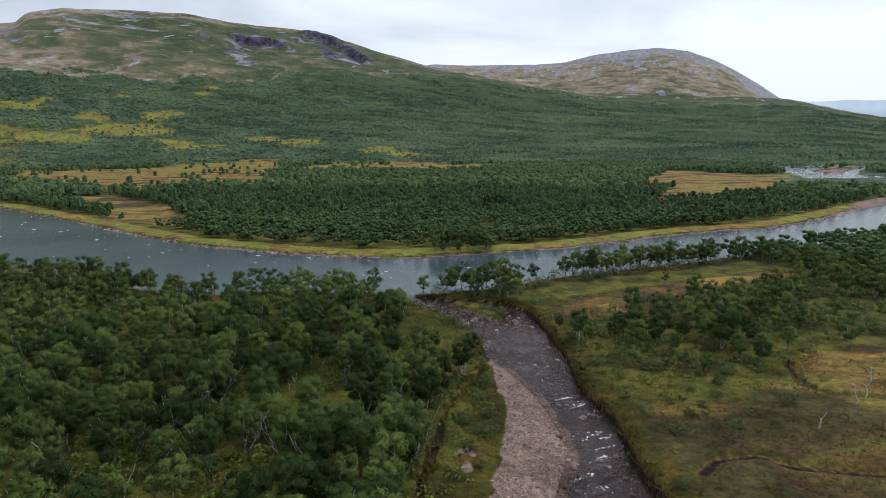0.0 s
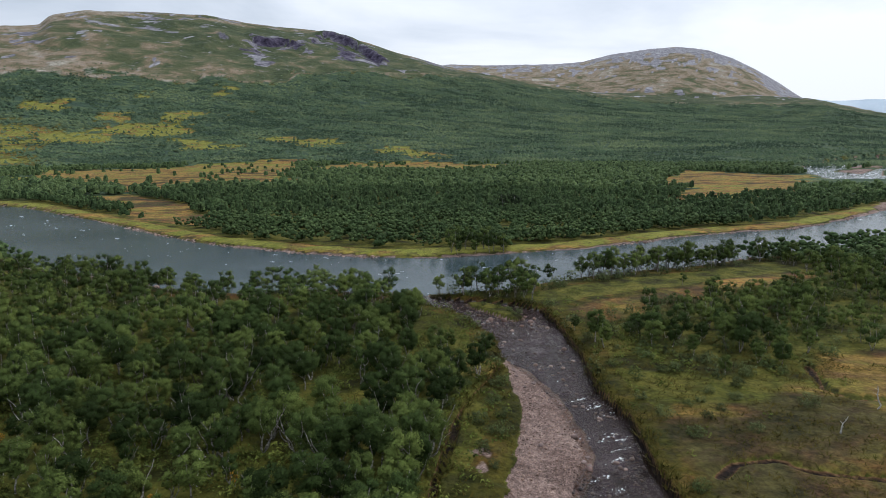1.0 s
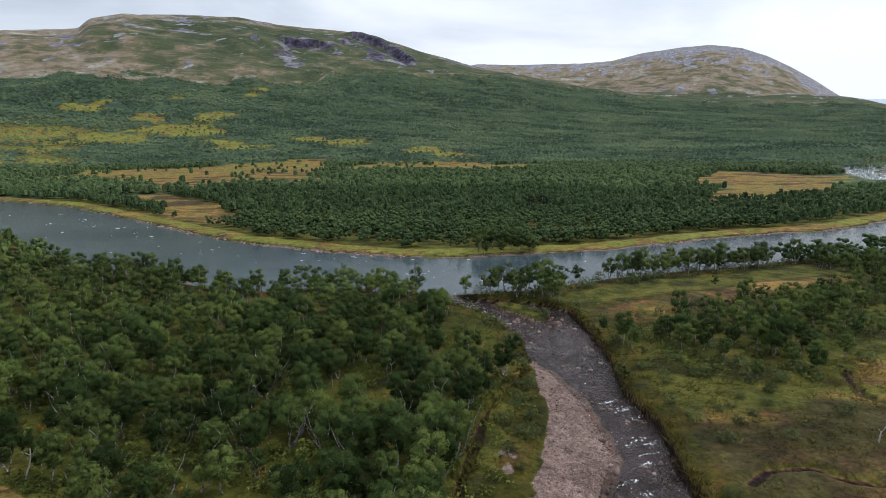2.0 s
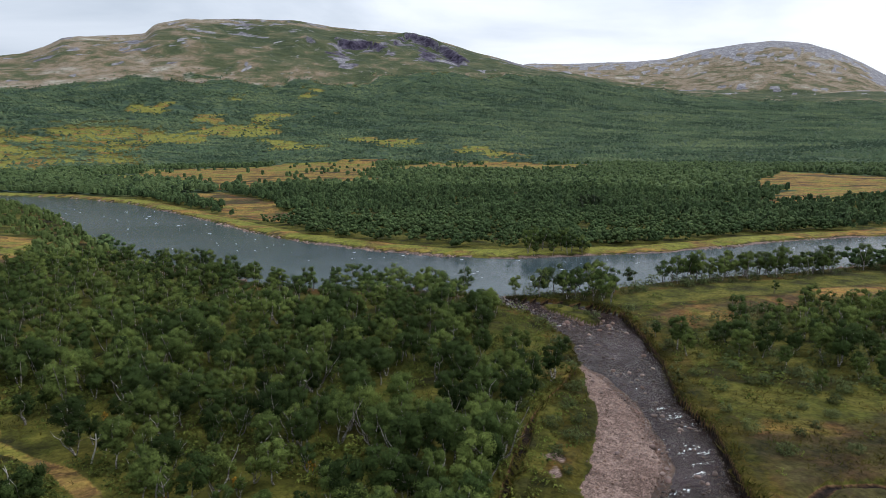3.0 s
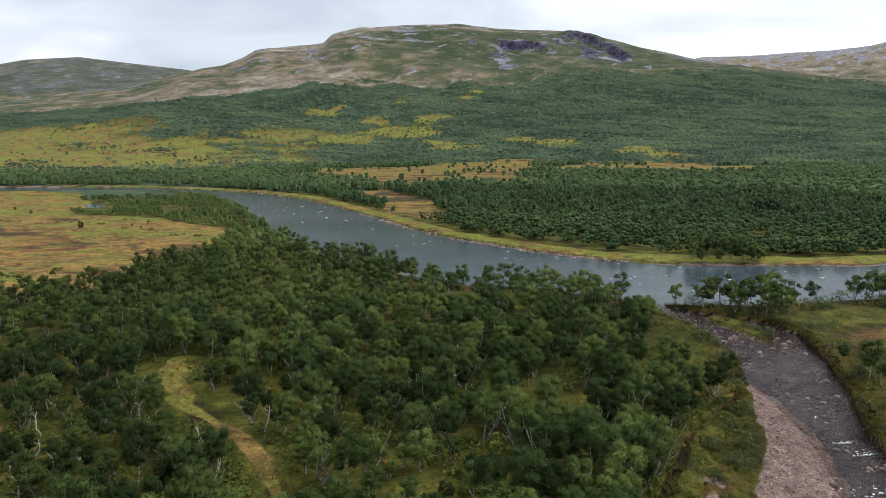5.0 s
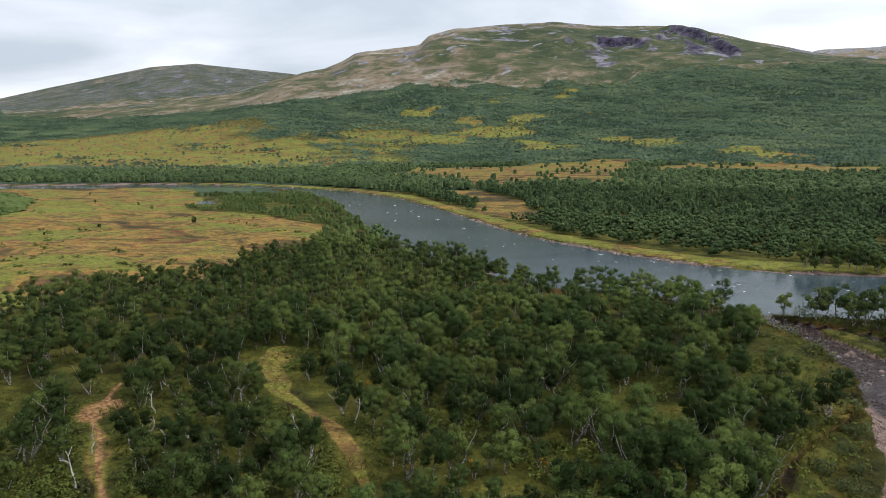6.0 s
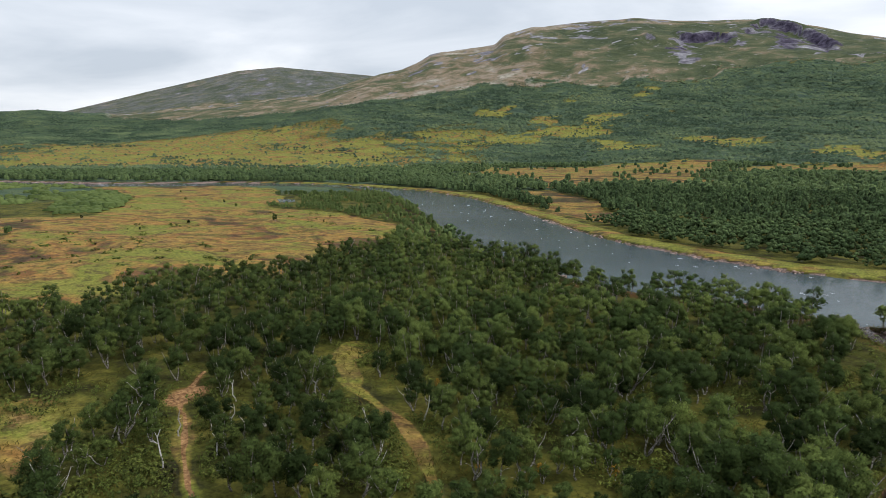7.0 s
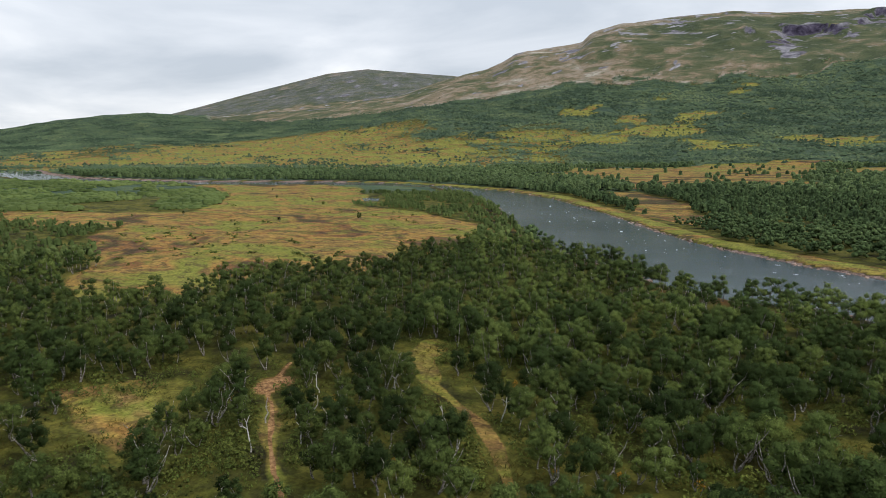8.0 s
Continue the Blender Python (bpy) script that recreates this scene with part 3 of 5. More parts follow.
    bare = fell * step(0.45 * grad + 0.95 * fine + 0.42 * k2 + 0.25 * right_bare * step(kb, 0.55, 0.85) - 0.25 * right_bare * (1 - step(kb, 0.4, 0.7)) - 0.3 * (az < -42) * (r > rs) - 0.12 * (right_bare < 0.5), 0.36, 0.54)
    dome = step(1.05 * fine + 0.5 * fbm(x * 0.3, y * 0.3 + z * 1.2, 40, 4, 84) + 2.4 * (kb - 0.52), 0.1, 0.5)
    bare = np.where(right_bare > 0.5, fell * dome, bare)
    rock = np.clip(cliff + scree * step(fine + 0.5, 0.2, 0.5) + bare * 0.85, 0, 1)
    dark = np.clip(c1 * 1.6 + c2 * 1.4 + 0.75 * scree * step(fan, -0.5, 0.2) + 0.5 * step(grad, 0.1, 0.4), 0, 1) * (1 - right_bare * 0.75)
    shore_w = 0.55 + 1.5 * step(fbm(x, y, 16, 3, 53), -0.1, 0.5)
    gravel = np.maximum(step(-np.abs(river - 0.1), -1.1 * shore_w, -0.3 * shore_w) * 0.9, step(-brook, -0.15, 0.5))
    gravel = np.where(isl > 0.55, 0.0, np.maximum(gravel, shingle))
    gravel = np.maximum(gravel, 0.62 * (1 - step(np.hypot((x - 2.2) * 1.1, (y - 47.4) * 0.55) + 2.4 * fbm(x, y, 2.4, 4, 54), 0.5, 1.6)) * (brook > 0.2))
    path = np.zeros(x.shape)
    d1, d2, dc = np.full(x.shape, 1e3), np.full(x.shape, 1e3), np.full(x.shape, 1e3)
    d1[close] = sdist(x[close], y[close], PATH_1, False)
    d2[close] = sdist(x[close], y[close], PATH_2, False)
    dc[close] = sdist(x[close], y[close], CLEARING)
    path = 1 - step(d2 + wob * 0.12, 0.08, 0.34)
    verge = np.hypot((x + 61) * 1.2, y - 31.5)
    path = np.maximum(path, 0.78 * (1 - step(verge + wob * 2.5, 1.6, 5.0)) * (d2 < 6))
    path = np.maximum(path, 0.46 * (1 - step(dc + wob * 2, -1.6, 0.4)))
    path = np.maximum(path, 0.30 * (1 - step(d1 + wob * 0.2, 0.02, 0.34)) * (y < 42))
    bog = np.maximum(bog, np.maximum(1.33 * (1 - step(d1 + wob * 0.5 - 1.3 * step(y, 43, 48), 0.25, 1.0)), 1 - step(np.minimum(d2 + 0.8, np.hypot(x + 61, y - 31.5) * 0.45) + wob * 1.2, 0.7, 2.0)) * 0.75)
    bog = np.maximum(bog, 1 - step(dc + wob * 2, -1.0, 1.5))
    opening = 1 - step(np.hypot(x - 2.2, (y - 72.5) * 0.7) + wob, 1.6, 3.4)
    bog = np.maximum(bog, opening * 0.9)
    lush = step(-river, -11, -7) * step(river, 0.6, 2.0) * beyond(x, y) * (1 - step(r, 380, 430) * (az > 10))
    bog = np.maximum(bog, lush * 0.85)
    bog = np.maximum(bog, gl * 0.75) * (1 - fell) * (1 - gravel)
    bog = np.where(ditch < 0.6, 0.25, bog)
    shift = 0.19 * lush + 0.08 * opening + 0.15 * (d1 < 4) - 0.06 * (sdist(x, y, STRIP_R) < 4) * (r < 220) + (0.22 - 0.09 * step(-az, 44, 52)) * gl + (0.03 - 0.07 * (az > 5)) * (meadow > -5) * step(r, 420, 620) - 0.05 * (meadow > -5) * step(r, 230, 260) * beyond(x, y) * (az < 0) * (1 - step(r, 560, 640)) + 0.025 * (meadow > -5) * (r < 420) * (az < -40) + 0.11 * (meadow > -5) * (az < -40) * (r < 420) * (1 - step(r, 118, 150) + 0.4 * step(r, 230, 300)) - 0.05 * (dc < 3) - 0.03 * (d2 < 4) - 0.145 * step(-sdist(x, y, BOG_R), -6, -2) * (r < 160)
    shift = np.where((bog < 0.3) & (gravel < 0.1), 0.3 * step(r, 330, 420), shift)
    fs = np.where(az < -18, 0.025 * (1 - step(k2, 0.15, 0.35)), -0.03) - 0.06 * step(k2, 0.25, 0.45) * (1 - step(k2, 0.62, 0.8)) + 0.01 * step(k2, 0.7, 0.9)
    fs = fs - 0.05 * step(az, -30, -24) * (r < 2750)
    fs = fs + 0.05 * step(-az, 26, 32) * (1 - step(-az, 48, 54)) + 0.05 * step(-az, 32, 34) * (1 - step(-az, 41, 44)) * (1 - step(k2, 0.6, 0.9)) + 0.09 * step(k2, 0.68, 0.88)
    # right mountain pushed to the pale stops: haze put into the ground colour
    fs = np.where(r > 2750, 0.09 + 0.06 * step(kb, 0.45, 0.75), fs)
    fs = np.where((az < -42) & (r > rs + 20), -0.11 + 0.07 * step(kl, 0.75, 0.95), fs)
    shift = np.where(fell > 0.5, fs, shift)
    # distance haze on the left hill, painted by mixing in grey rock colour
    left_haze = (az < -42) & (r > rs + 20) & (kl > 0.15)
    rock = np.where(left_haze, np.maximum(rock, 0.45 + 0.14 * fine), rock)
    dark = np.where(left_haze, 0.42, dark)
    wet = (brook < -0.1) & (z < water - 0.04) & (isl < 0.3)
    rock = np.where(wet, 1.0, rock)
    dark = np.where(wet, 1.0, dark)
    gravel = np.where(brook < -0.1, np.maximum(gravel * (1 - wet), (1 - step(water - z, 0.12, 0.50)) * (isl < 0.3)), gravel)
    rock = np.where(wet, 1 - gravel, rock)
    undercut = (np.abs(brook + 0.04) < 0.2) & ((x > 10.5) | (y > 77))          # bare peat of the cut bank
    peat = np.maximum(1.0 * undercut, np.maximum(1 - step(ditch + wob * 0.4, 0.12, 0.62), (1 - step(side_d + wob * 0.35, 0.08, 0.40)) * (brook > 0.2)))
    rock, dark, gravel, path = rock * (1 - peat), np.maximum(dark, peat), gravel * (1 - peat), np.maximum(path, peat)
    strip = np.maximum(step(-river, -11, -7) * step(river, 0.5, 2.5) * (1 - step(r, 380, 430) * (az > 10)), step(-sdist(x, y, STRIP_R), -1, 2) * (r < 220))
    wood = (1 - bog) * (1 - fell) * (1 - strip) * (1 - gravel)
    wood = np.where((brook > 0) & (brook < 3.5), wood * 0.4, wood)
    return dict(z=z, water=water, river=river, brook=brook, pond=pond_d, side=side_d, bog=bog, gravel=gravel, rock=rock, dark=dark, wood=wood,
                fell=fell, path=path, shift=shift, d1=d1, d2=d2, dc=dc, gl=gl, az=az, r=r, isl=isl, gravel_d=gravel_d, strip=strip, meadow=meadow, line=ragged_line)


# ---------------------------------------------------------------- meshes


def quick_mesh(name, co, faces, material, sides, smooth=False, attrs=None):
    """A mesh from arrays: co (n, 3) and faces (m, sides)."""
    me = bpy.data.meshes.new(name)
    co = np.ascontiguousarray(co, np.float32)
    faces = np.ascontiguousarray(faces, np.int32)
    me.vertices.add(len(co))
    me.vertices.foreach_set("co", co.ravel())
    me.loops.add(faces.size)
    me.loops.foreach_set("vertex_index", faces.ravel())
    me.polygons.add(len(faces))
    me.polygons.foreach_set("loop_start", np.arange(0, faces.size, sides, dtype=np.int32))
    me.polygons.foreach_set("use_smooth", np.full(len(faces), smooth))
    for key, val in (attrs or {}).items():
        val = np.asarray(val, np.float32)
        if val.ndim == 2 and val.shape[1] == 3:
            at = me.attributes.new(key, "FLOAT_VECTOR", "POINT")
            at.data.foreach_set("vector", np.ascontiguousarray(val).ravel())
        elif val.ndim == 2:
            at = me.attributes.new(key, "FLOAT_COLOR", "POINT")
            at.data.foreach_set("color", np.ascontiguousarray(val).ravel())
        else:
            at = me.attributes.new(key, "FLOAT", "POINT")
            at.data.foreach_set("value", np.ascontiguousarray(val))
    me.update(calc_edges=True)
    me.materials.append(material)
    return me


AZ = np.radians(np.concatenate([np.arange(-104, -88, 2.0), np.arange(-88, -5, 0.31), np.arange(-5, 24, 0.125), np.arange(24, 40, 0.2), np.arange(40, 47, 0.4), np.arange(47, 256, 3.0)]))
RR = np.concatenate([[0.01, 4, 8, 13, 18, 23, 28, 32], 35 * 1.008 ** np.arange(0, 125), np.arange(94.8, 113, 0.6), np.arange(113.5, 330, 1.8), 330 * 1.0162 ** np.arange(0, 106), np.arange(1815, 2420, 9.0), 2430 * 1.0162 ** np.arange(0, 60)])
RR = RR[RR < 4850]
GA, GR = np.meshgrid(AZ, RR)
GX, GY = GR * np.sin(GA), GR * np.cos(GA)
LAND = valley(GX.ravel(), GY.ravel())
GZ = LAND["z"].reshape(GX.shape)


def ground_z(x, y):
    a = (np.degrees(np.arctan2(x, y)) + 104) % 360
    r = np.hypot(x, y)
    ad = np.degrees(AZ) + 104
    ia = np.clip(np.searchsorted(ad, a) - 1, 0, len(ad) - 2)
    ir = np.clip(np.searchsorted(RR, r) - 1, 0, len(RR) - 2)
    ka = np.clip((a - ad[ia]) / (ad[ia + 1] - ad[ia]), 0, 1)
    kr = np.clip((r - RR[ir]) / (RR[ir + 1] - RR[ir]), 0, 1)
    lo = GZ[ir, ia] * (1 - ka) + GZ[ir, ia + 1] * ka
    hi = GZ[ir + 1, ia] * (1 - ka) + GZ[ir + 1, ia + 1] * ka
    return lo * (1 - kr) + hi * kr


def grid_faces(nr, na, wrap):
    cols = np.arange(na if wrap else na - 1)
    rows = np.arange(nr - 1)
    c, r_ = np.meshgrid(cols, rows)
    c2 = (c + 1) % na
    return np.stack([r_ * na + c, r_ * na + c2, (r_ + 1) * na + c2, (r_ + 1) * na + c], -1).reshape(-1, 4)


def build_ground():
    co = np.stack([GX.ravel(), GY.ravel(), GZ.ravel()], -1)
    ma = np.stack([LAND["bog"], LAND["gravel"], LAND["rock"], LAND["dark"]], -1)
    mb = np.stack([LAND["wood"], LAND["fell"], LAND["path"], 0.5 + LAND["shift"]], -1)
    faces = grid_faces(len(RR), len(AZ), True)
    me = quick_mesh("ground", co, faces, GROUND, 4, True, {"mask_a": ma, "mask_b": mb})
    tagged(new("ground", me), "Arctic valley floor with bog, birch heath and bare fells", "ground", kind="structure")


def build_water(name, mask, material, label, lift=0.0):
    """The part of the polar sheet where mask holds, at the height of the water."""
    faces = grid_faces(len(RR), len(AZ), True)
    keep = mask[faces].any(1)
    faces = faces[keep]
    used, inv = np.unique(faces, return_inverse=True)
    co = np.stack([GX.ravel()[used], GY.ravel()[used], LAND["water"][used] + lift], -1)
    me = quick_mesh(name, co, inv.reshape(-1, 4), material, 4, True)
    tagged(new(name, me), label, "water", kind="structure")


build_ground()

def build_backdrop():
    """The far range that closes the valley, beyond the ground's last fells; its blue is painted haze."""
    m = Mat("far_range_hazed", 1.0, 0.0)
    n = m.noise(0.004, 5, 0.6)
    # base colour paled and blued to stand in for distance haze
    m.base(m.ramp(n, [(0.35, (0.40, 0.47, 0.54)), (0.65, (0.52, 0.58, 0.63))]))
    az = np.arange(21, 62, 0.25)
    top = EYE + 4700 * tan_(along(FAR_RANGE, az)) + fbm(az * 40, az * 0, 60, 4, 171) * 5
    rows = [(4450, np.full(len(az), -30.0)), (4560, top * 0.55), (4700, top), (4760, top * 0.9)]
    co = np.concatenate([np.stack([r * np.sin(np.radians(az)), r * np.cos(np.radians(az)), h], -1) for r, h in rows])
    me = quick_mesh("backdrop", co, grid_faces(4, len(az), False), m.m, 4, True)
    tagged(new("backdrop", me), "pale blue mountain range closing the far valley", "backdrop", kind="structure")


build_backdrop()
build_water("river", (LAND["river"] < 2.5) & (LAND["brook"] > 0.5), RIVER, "Grey-blue river sliding between birch-lined banks")
build_water("brook", LAND["brook"] < 0.7, BROOK, "Shallow clear brook over brown stones", -0.004)
build_water("pond", LAND["pond"] < 1.5, RIVER, "Small dark pond in the bog", 0.1)

# ---------------------------------------------------------------- trees
rng = np.random.default_rng(7)


def ico_faces():
    """The twenty unit triangles of an icosahedron: (20, 3, 3)."""
    bm = bmesh.new()
    bmesh.ops.create_icosphere(bm, subdivisions=1, radius=1.0)
    out = np.array([[v.co[:] for v in f.verts] for f in bm.faces])
    bm.free()
    return out


ICO = ico_faces()


def puff_places(g, width, base, top, puffs):
    """Centres and radii of the leafy boughs of one domed, uneven crown."""
    h = top - base
    cen, rad = [], []
    lop = g.normal(size=2) * 0.07 * width
    for i in range(puffs):
        k = -0.80 + 1.72 * (i + g.uniform(0.1, 0.9)) / puffs             # from the skirt of the crown to its dome
        zz = base + h * (0.46 + 0.40 * k) + g.normal() * 0.03 * h
        a = i * 2.4 + g.normal() * 0.45
        d = width * 0.5 * math.sqrt(1 - k * k) * g.uniform(0.55, 0.95) * (1.0 if k > -0.2 else 0.8)
        cen.append((d * math.cos(a) + lop[0] * k, d * math.sin(a) + lop[1] * k, zz))
        rad.append(width * g.uniform(0.15, 0.25) * (14.0 / max(puffs, 8)) ** 0.33)
    return np.array(cen), np.array(rad)


def crown_leaves(g, n, width, base, top, size, puffs, up=0.4, core=0.0):
    """Leaf sprays as small triangles on many uneven boughs of a domed crown, round a shaded core; the last three are the crown's surface direction: (n, 3, 6)."""
    h = top - base
    cen, rad = puff_places(g, width, base, top, puffs)
    pick = g.choice(puffs, n, p=rad ** 2 / (rad ** 2).sum())
    d = g.normal(size=(n, 3))
    d[:, 2] = d[:, 2] * 0.9 + 0.30
    d /= np.linalg.norm(d, axis=1)[:, None]
    reach = g.uniform(0.62, 1.08, n) + (g.uniform(size=n) < 0.10) * g.uniform(0.0, 0.35, n)
    pos = cen[pick] + d * (rad[pick] * reach)[:, None] * np.array([1, 1, 0.8])
    heart = np.array([0, 0, base + h * 0.35])
    girth = np.array([width * 0.5, width * 0.5, h * 0.5])
    nrm = 0.95 * d + 0.5 * (pos - heart) / girth
    nrm[:, 2] += up
    nrm /= np.linalg.norm(nrm, axis=1)[:, None]                      # the crown's own soft surface
    face = nrm + g.normal(size=(n, 3)) * 0.45                        # each spray leans its own way
    face /= np.linalg.norm(face, axis=1)[:, None]
    t2 = np.cross(face, g.normal(size=(n, 3)))
    t2 /= np.linalg.norm(t2, axis=1)[:, None]
    b2 = np.cross(face, t2)
    s = size * g.uniform(0.55, 1.3, n)
    out = np.empty((n, 3, 6))
    out[:, :, 3:] = nrm[:, None]
    turn = g.uniform(0, 6.28, n)
    for j in range(3):
        a = turn + j * 2.094 + g.normal(size=n) * 0.3
        q = s * 0.58 * g.uniform(0.7, 1.3, n)
        out[:, j, :3] = pos + t2 * (np.cos(a) * q)[:, None] + b2 * (np.sin(a) * q)[:, None]
    if not core:
        return out
    inner = []
    for c_, r_ in zip(cen, rad):                                     # the close twigs and leaves within each bough
        v = ICO * (r_ * core) * np.array([1, 1, 0.8]) * g.uniform(0.8, 1.2, (1, 1, 3))
        p = v + c_
        q = 0.95 * ICO + 0.5 * (p - heart) / girth
        q[..., 2] += up
        q /= np.linalg.norm(q, axis=-1)[..., None]
        inner.append(np.concatenate([p, q], -1))
    return np.concatenate([out] + inner)


def lump_crown(g, width, base, top, lumps, sides=6, rings=2):
    """A far tree's crown: a few ragged domed boughs run together: (n, 3, 6)."""
    tris = []
    for i in range(lumps):
        share = 1.0 if lumps == 1 else g.uniform(0.5, 0.72)
        a0 = i * 2.4 + g.uniform(0, 1)
        off = 0.0 if lumps == 1 else width * 0.26
        cx, cy = off * math.cos(a0), off * math.sin(a0)
        w, zt = width * share * 0.5, base + (top - base) * (1.0 if i == 0 else g.uniform(0.68, 0.95))
        rows = []
        for k in range(rings):
            el = 0.1 if rings == 1 else -0.25 + 1.05 * k / (rings - 1)
            an = np.arange(sides) * 2 * np.pi / sides + g.uniform(0, 1)
            rr = w * math.cos(el) * g.uniform(0.72, 1.22, sides)
            zz = base + (zt - base) * (0.42 + 0.58 * math.sin(el)) + g.normal(size=sides) * 0.06 * (top - base)
            rows.append(np.stack([cx + rr * np.cos(an), cy + rr * np.sin(an), zz], -1))
        tip = np.array([cx + g.normal() * 0.1 * w, cy + g.normal() * 0.1 * w, zt])
        for k in range(rings - 1):
            for j in range(sides):
                p, q, r_, t = rows[k][j], rows[k][(j + 1) % sides], rows[k + 1][(j + 1) % sides], rows[k + 1][j]
                tris += [(p, q, r_), (p, r_, t)]
        for j in range(sides):
            tris.append((rows[-1][j], rows[-1][(j + 1) % sides], tip))
    p = np.array(tris)
    q = (p - np.array([0, 0, base + (top - base) * 0.3])) / np.array([width * 0.5, width * 0.5, (top - base) * 0.6])
    q[..., 2] += 1.1
    q /= np.linalg.norm(q, axis=-1)[..., None]
    return np.concatenate([p, q], -1)


def tube(path, radii, sides):
    """A tapered tube along points: vertices and quads."""
    path = np.asarray(path, float)
    n = len(path)
    tan = np.gradient(path, axis=0)
    tan /= np.linalg.norm(tan, axis=1)[:, None] + 1e-9
    ref = np.array([0.31, 0.95, 0.05])
    u = np.cross(tan, ref)
    u /= np.linalg.norm(u, axis=1)[:, None] + 1e-9
    v = np.cross(tan, u)
    ang = np.arange(sides) * 2 * np.pi / sides
    ring = u[:, None] * np.cos(ang)[None, :, None] + v[:, None] * np.sin(ang)[None, :, None]
    co = (path[:, None] + ring * np.asarray(radii)[:, None, None]).reshape(-1, 3)
    i, j = np.meshgrid(np.arange(n - 1), np.arange(sides), indexing="ij")
    j2 = (j + 1) % sides
    f = np.stack([i * sides + j, i * sides + j2, (i + 1) * sides + j2, (i + 1) * sides + j], -1).reshape(-1, 4)
    return co, f


def leaf_mesh(name, cards, material, tint):
    flat = cards.reshape(-1, 6)
    return quick_mesh(name, flat[:, :3], np.arange(len(flat)).reshape(-1, 3), material, 3, False, {"tint": np.full(len(flat), tint), "soft": flat[:, 3:]})


def trunk_mesh(g, top, width, stems, sides, segs, limbs):
    """Crooked birch stems with limbs, as vertices and quads."""
    cos, fs, count = [], [], 0
    for s in range(stems):
        lean = g.normal(size=2) * (0.08 + 0.10 * (stems > 1)) * top
        ks = np.linspace(0, 1, segs)
        wig = np.cumsum(g.normal(size=(segs, 2)) * 0.035 * top, axis=0) * (ks[:, None] > 0)
        path = np.column_stack([lean[0] * ks + wig[:, 0], lean[1] * ks + wig[:, 1], ks * top * 0.86 - 0.15])
        r0 = 0.09 * top / 5 * g.uniform(0.8, 1.2)
        c, f = tube(path, r0 * (1 - 0.85 * ks) + 0.008, sides)
        cos.append(c); fs.append(f + count); count += len(c)
        for q in range(limbs):
            k = g.uniform(0.35, 0.85)
            i = int(k * (segs - 1))
            a = g.uniform(0, 2 * np.pi)
            ln = width * 0.5 * g.uniform(0.40, 0.75)
            st = path[i]
            tips = np.array([st, st + [math.cos(a) * ln * 0.5, math.sin(a) * ln * 0.5, ln * 0.45], st + [math.cos(a) * ln, math.sin(a) * ln, ln * 0.7]])
            c, f = tube(tips, [r0 * 0.38, r0 * 0.22, 0.006], 4)
            cos.append(c); fs.append(f + count); count += len(c)
    return np.concatenate(cos), np.concatenate(fs)


def scatter_tree_stuff(name, x, y, z, scale, spin, tint, kinds, material, label, trunks=None):
    """Many trees joined into one mesh: kinds are card templates."""
    cos, tn, soft = [], [], []
    which = rng.integers(0, len(kinds), len(x))
    for k, temp in enumerate(kinds):
        sel = np.where(which == k)[0]
        if not len(sel):
            continue
        c, s = np.cos(spin[sel]), np.sin(spin[sel])
        p = temp.reshape(1, -1, temp.shape[2])
        sx = scale[sel][:, None]
        px = (p[..., 0] * c[:, None] - p[..., 1] * s[:, None]) * sx + x[sel][:, None]
        py = (p[..., 0] * s[:, None] + p[..., 1] * c[:, None]) * sx + y[sel][:, None]
        pz = p[..., 2] * sx + z[sel][:, None]
        cos.append(np.stack([px, py, pz], -1).reshape(-1, 3))
        tn.append(np.repeat(tint[sel], p.shape[1]))
        if p.shape[2] == 6:
            one = np.ones((len(sel), 1))
            soft.append(np.stack([p[..., 3] * c[:, None] - p[..., 4] * s[:, None], p[..., 3] * s[:, None] + p[..., 4] * c[:, None], p[..., 5] * one], -1).reshape(-1, 3))
    co = np.concatenate(cos)
    sides = kinds[0].shape[1]
    attrs = {"tint": np.concatenate(tn)}
    if soft:
        attrs["soft"] = np.concatenate(soft)
    me = quick_mesh(name, co, np.arange(len(co)).reshape(-1, sides), material, sides, False, attrs)
    ob = tagged(new(name, me), label, "forest", kind="stuff")
    if trunks is not None:
        cos, fs, count = [], [], 0
        for k, (tc, tf) in enumerate(trunks):
            sel = np.where(which % len(trunks) == k)[0]
            if not len(sel):
                continue
            c, s = np.cos(spin[sel])[:, None], np.sin(spin[sel])[:, None]
            sx = scale[sel][:, None]
            p = tc[None]
            q = np.stack([(p[..., 0] * c - p[..., 1] * s) * sx + x[sel][:, None], (p[..., 0] * s + p[..., 1] * c) * sx + y[sel][:, None],
                          p[..., 2] * sx + z[sel][:, None]], -1)
            fs.append((tf[None] + (np.arange(len(sel)) * len(tc))[:, None, None] + count).reshape(-1, 4))
            cos.append(q.reshape(-1, 3))
            count += len(sel) * len(tc)
        me = quick_mesh(name + "_trunks", np.concatenate(cos), np.concatenate(fs), BARK, 4, True)
        tr = tagged(new("trunks", me), "pale crooked birch stems", kind="stuff")
        tr.parent = ob
    return ob


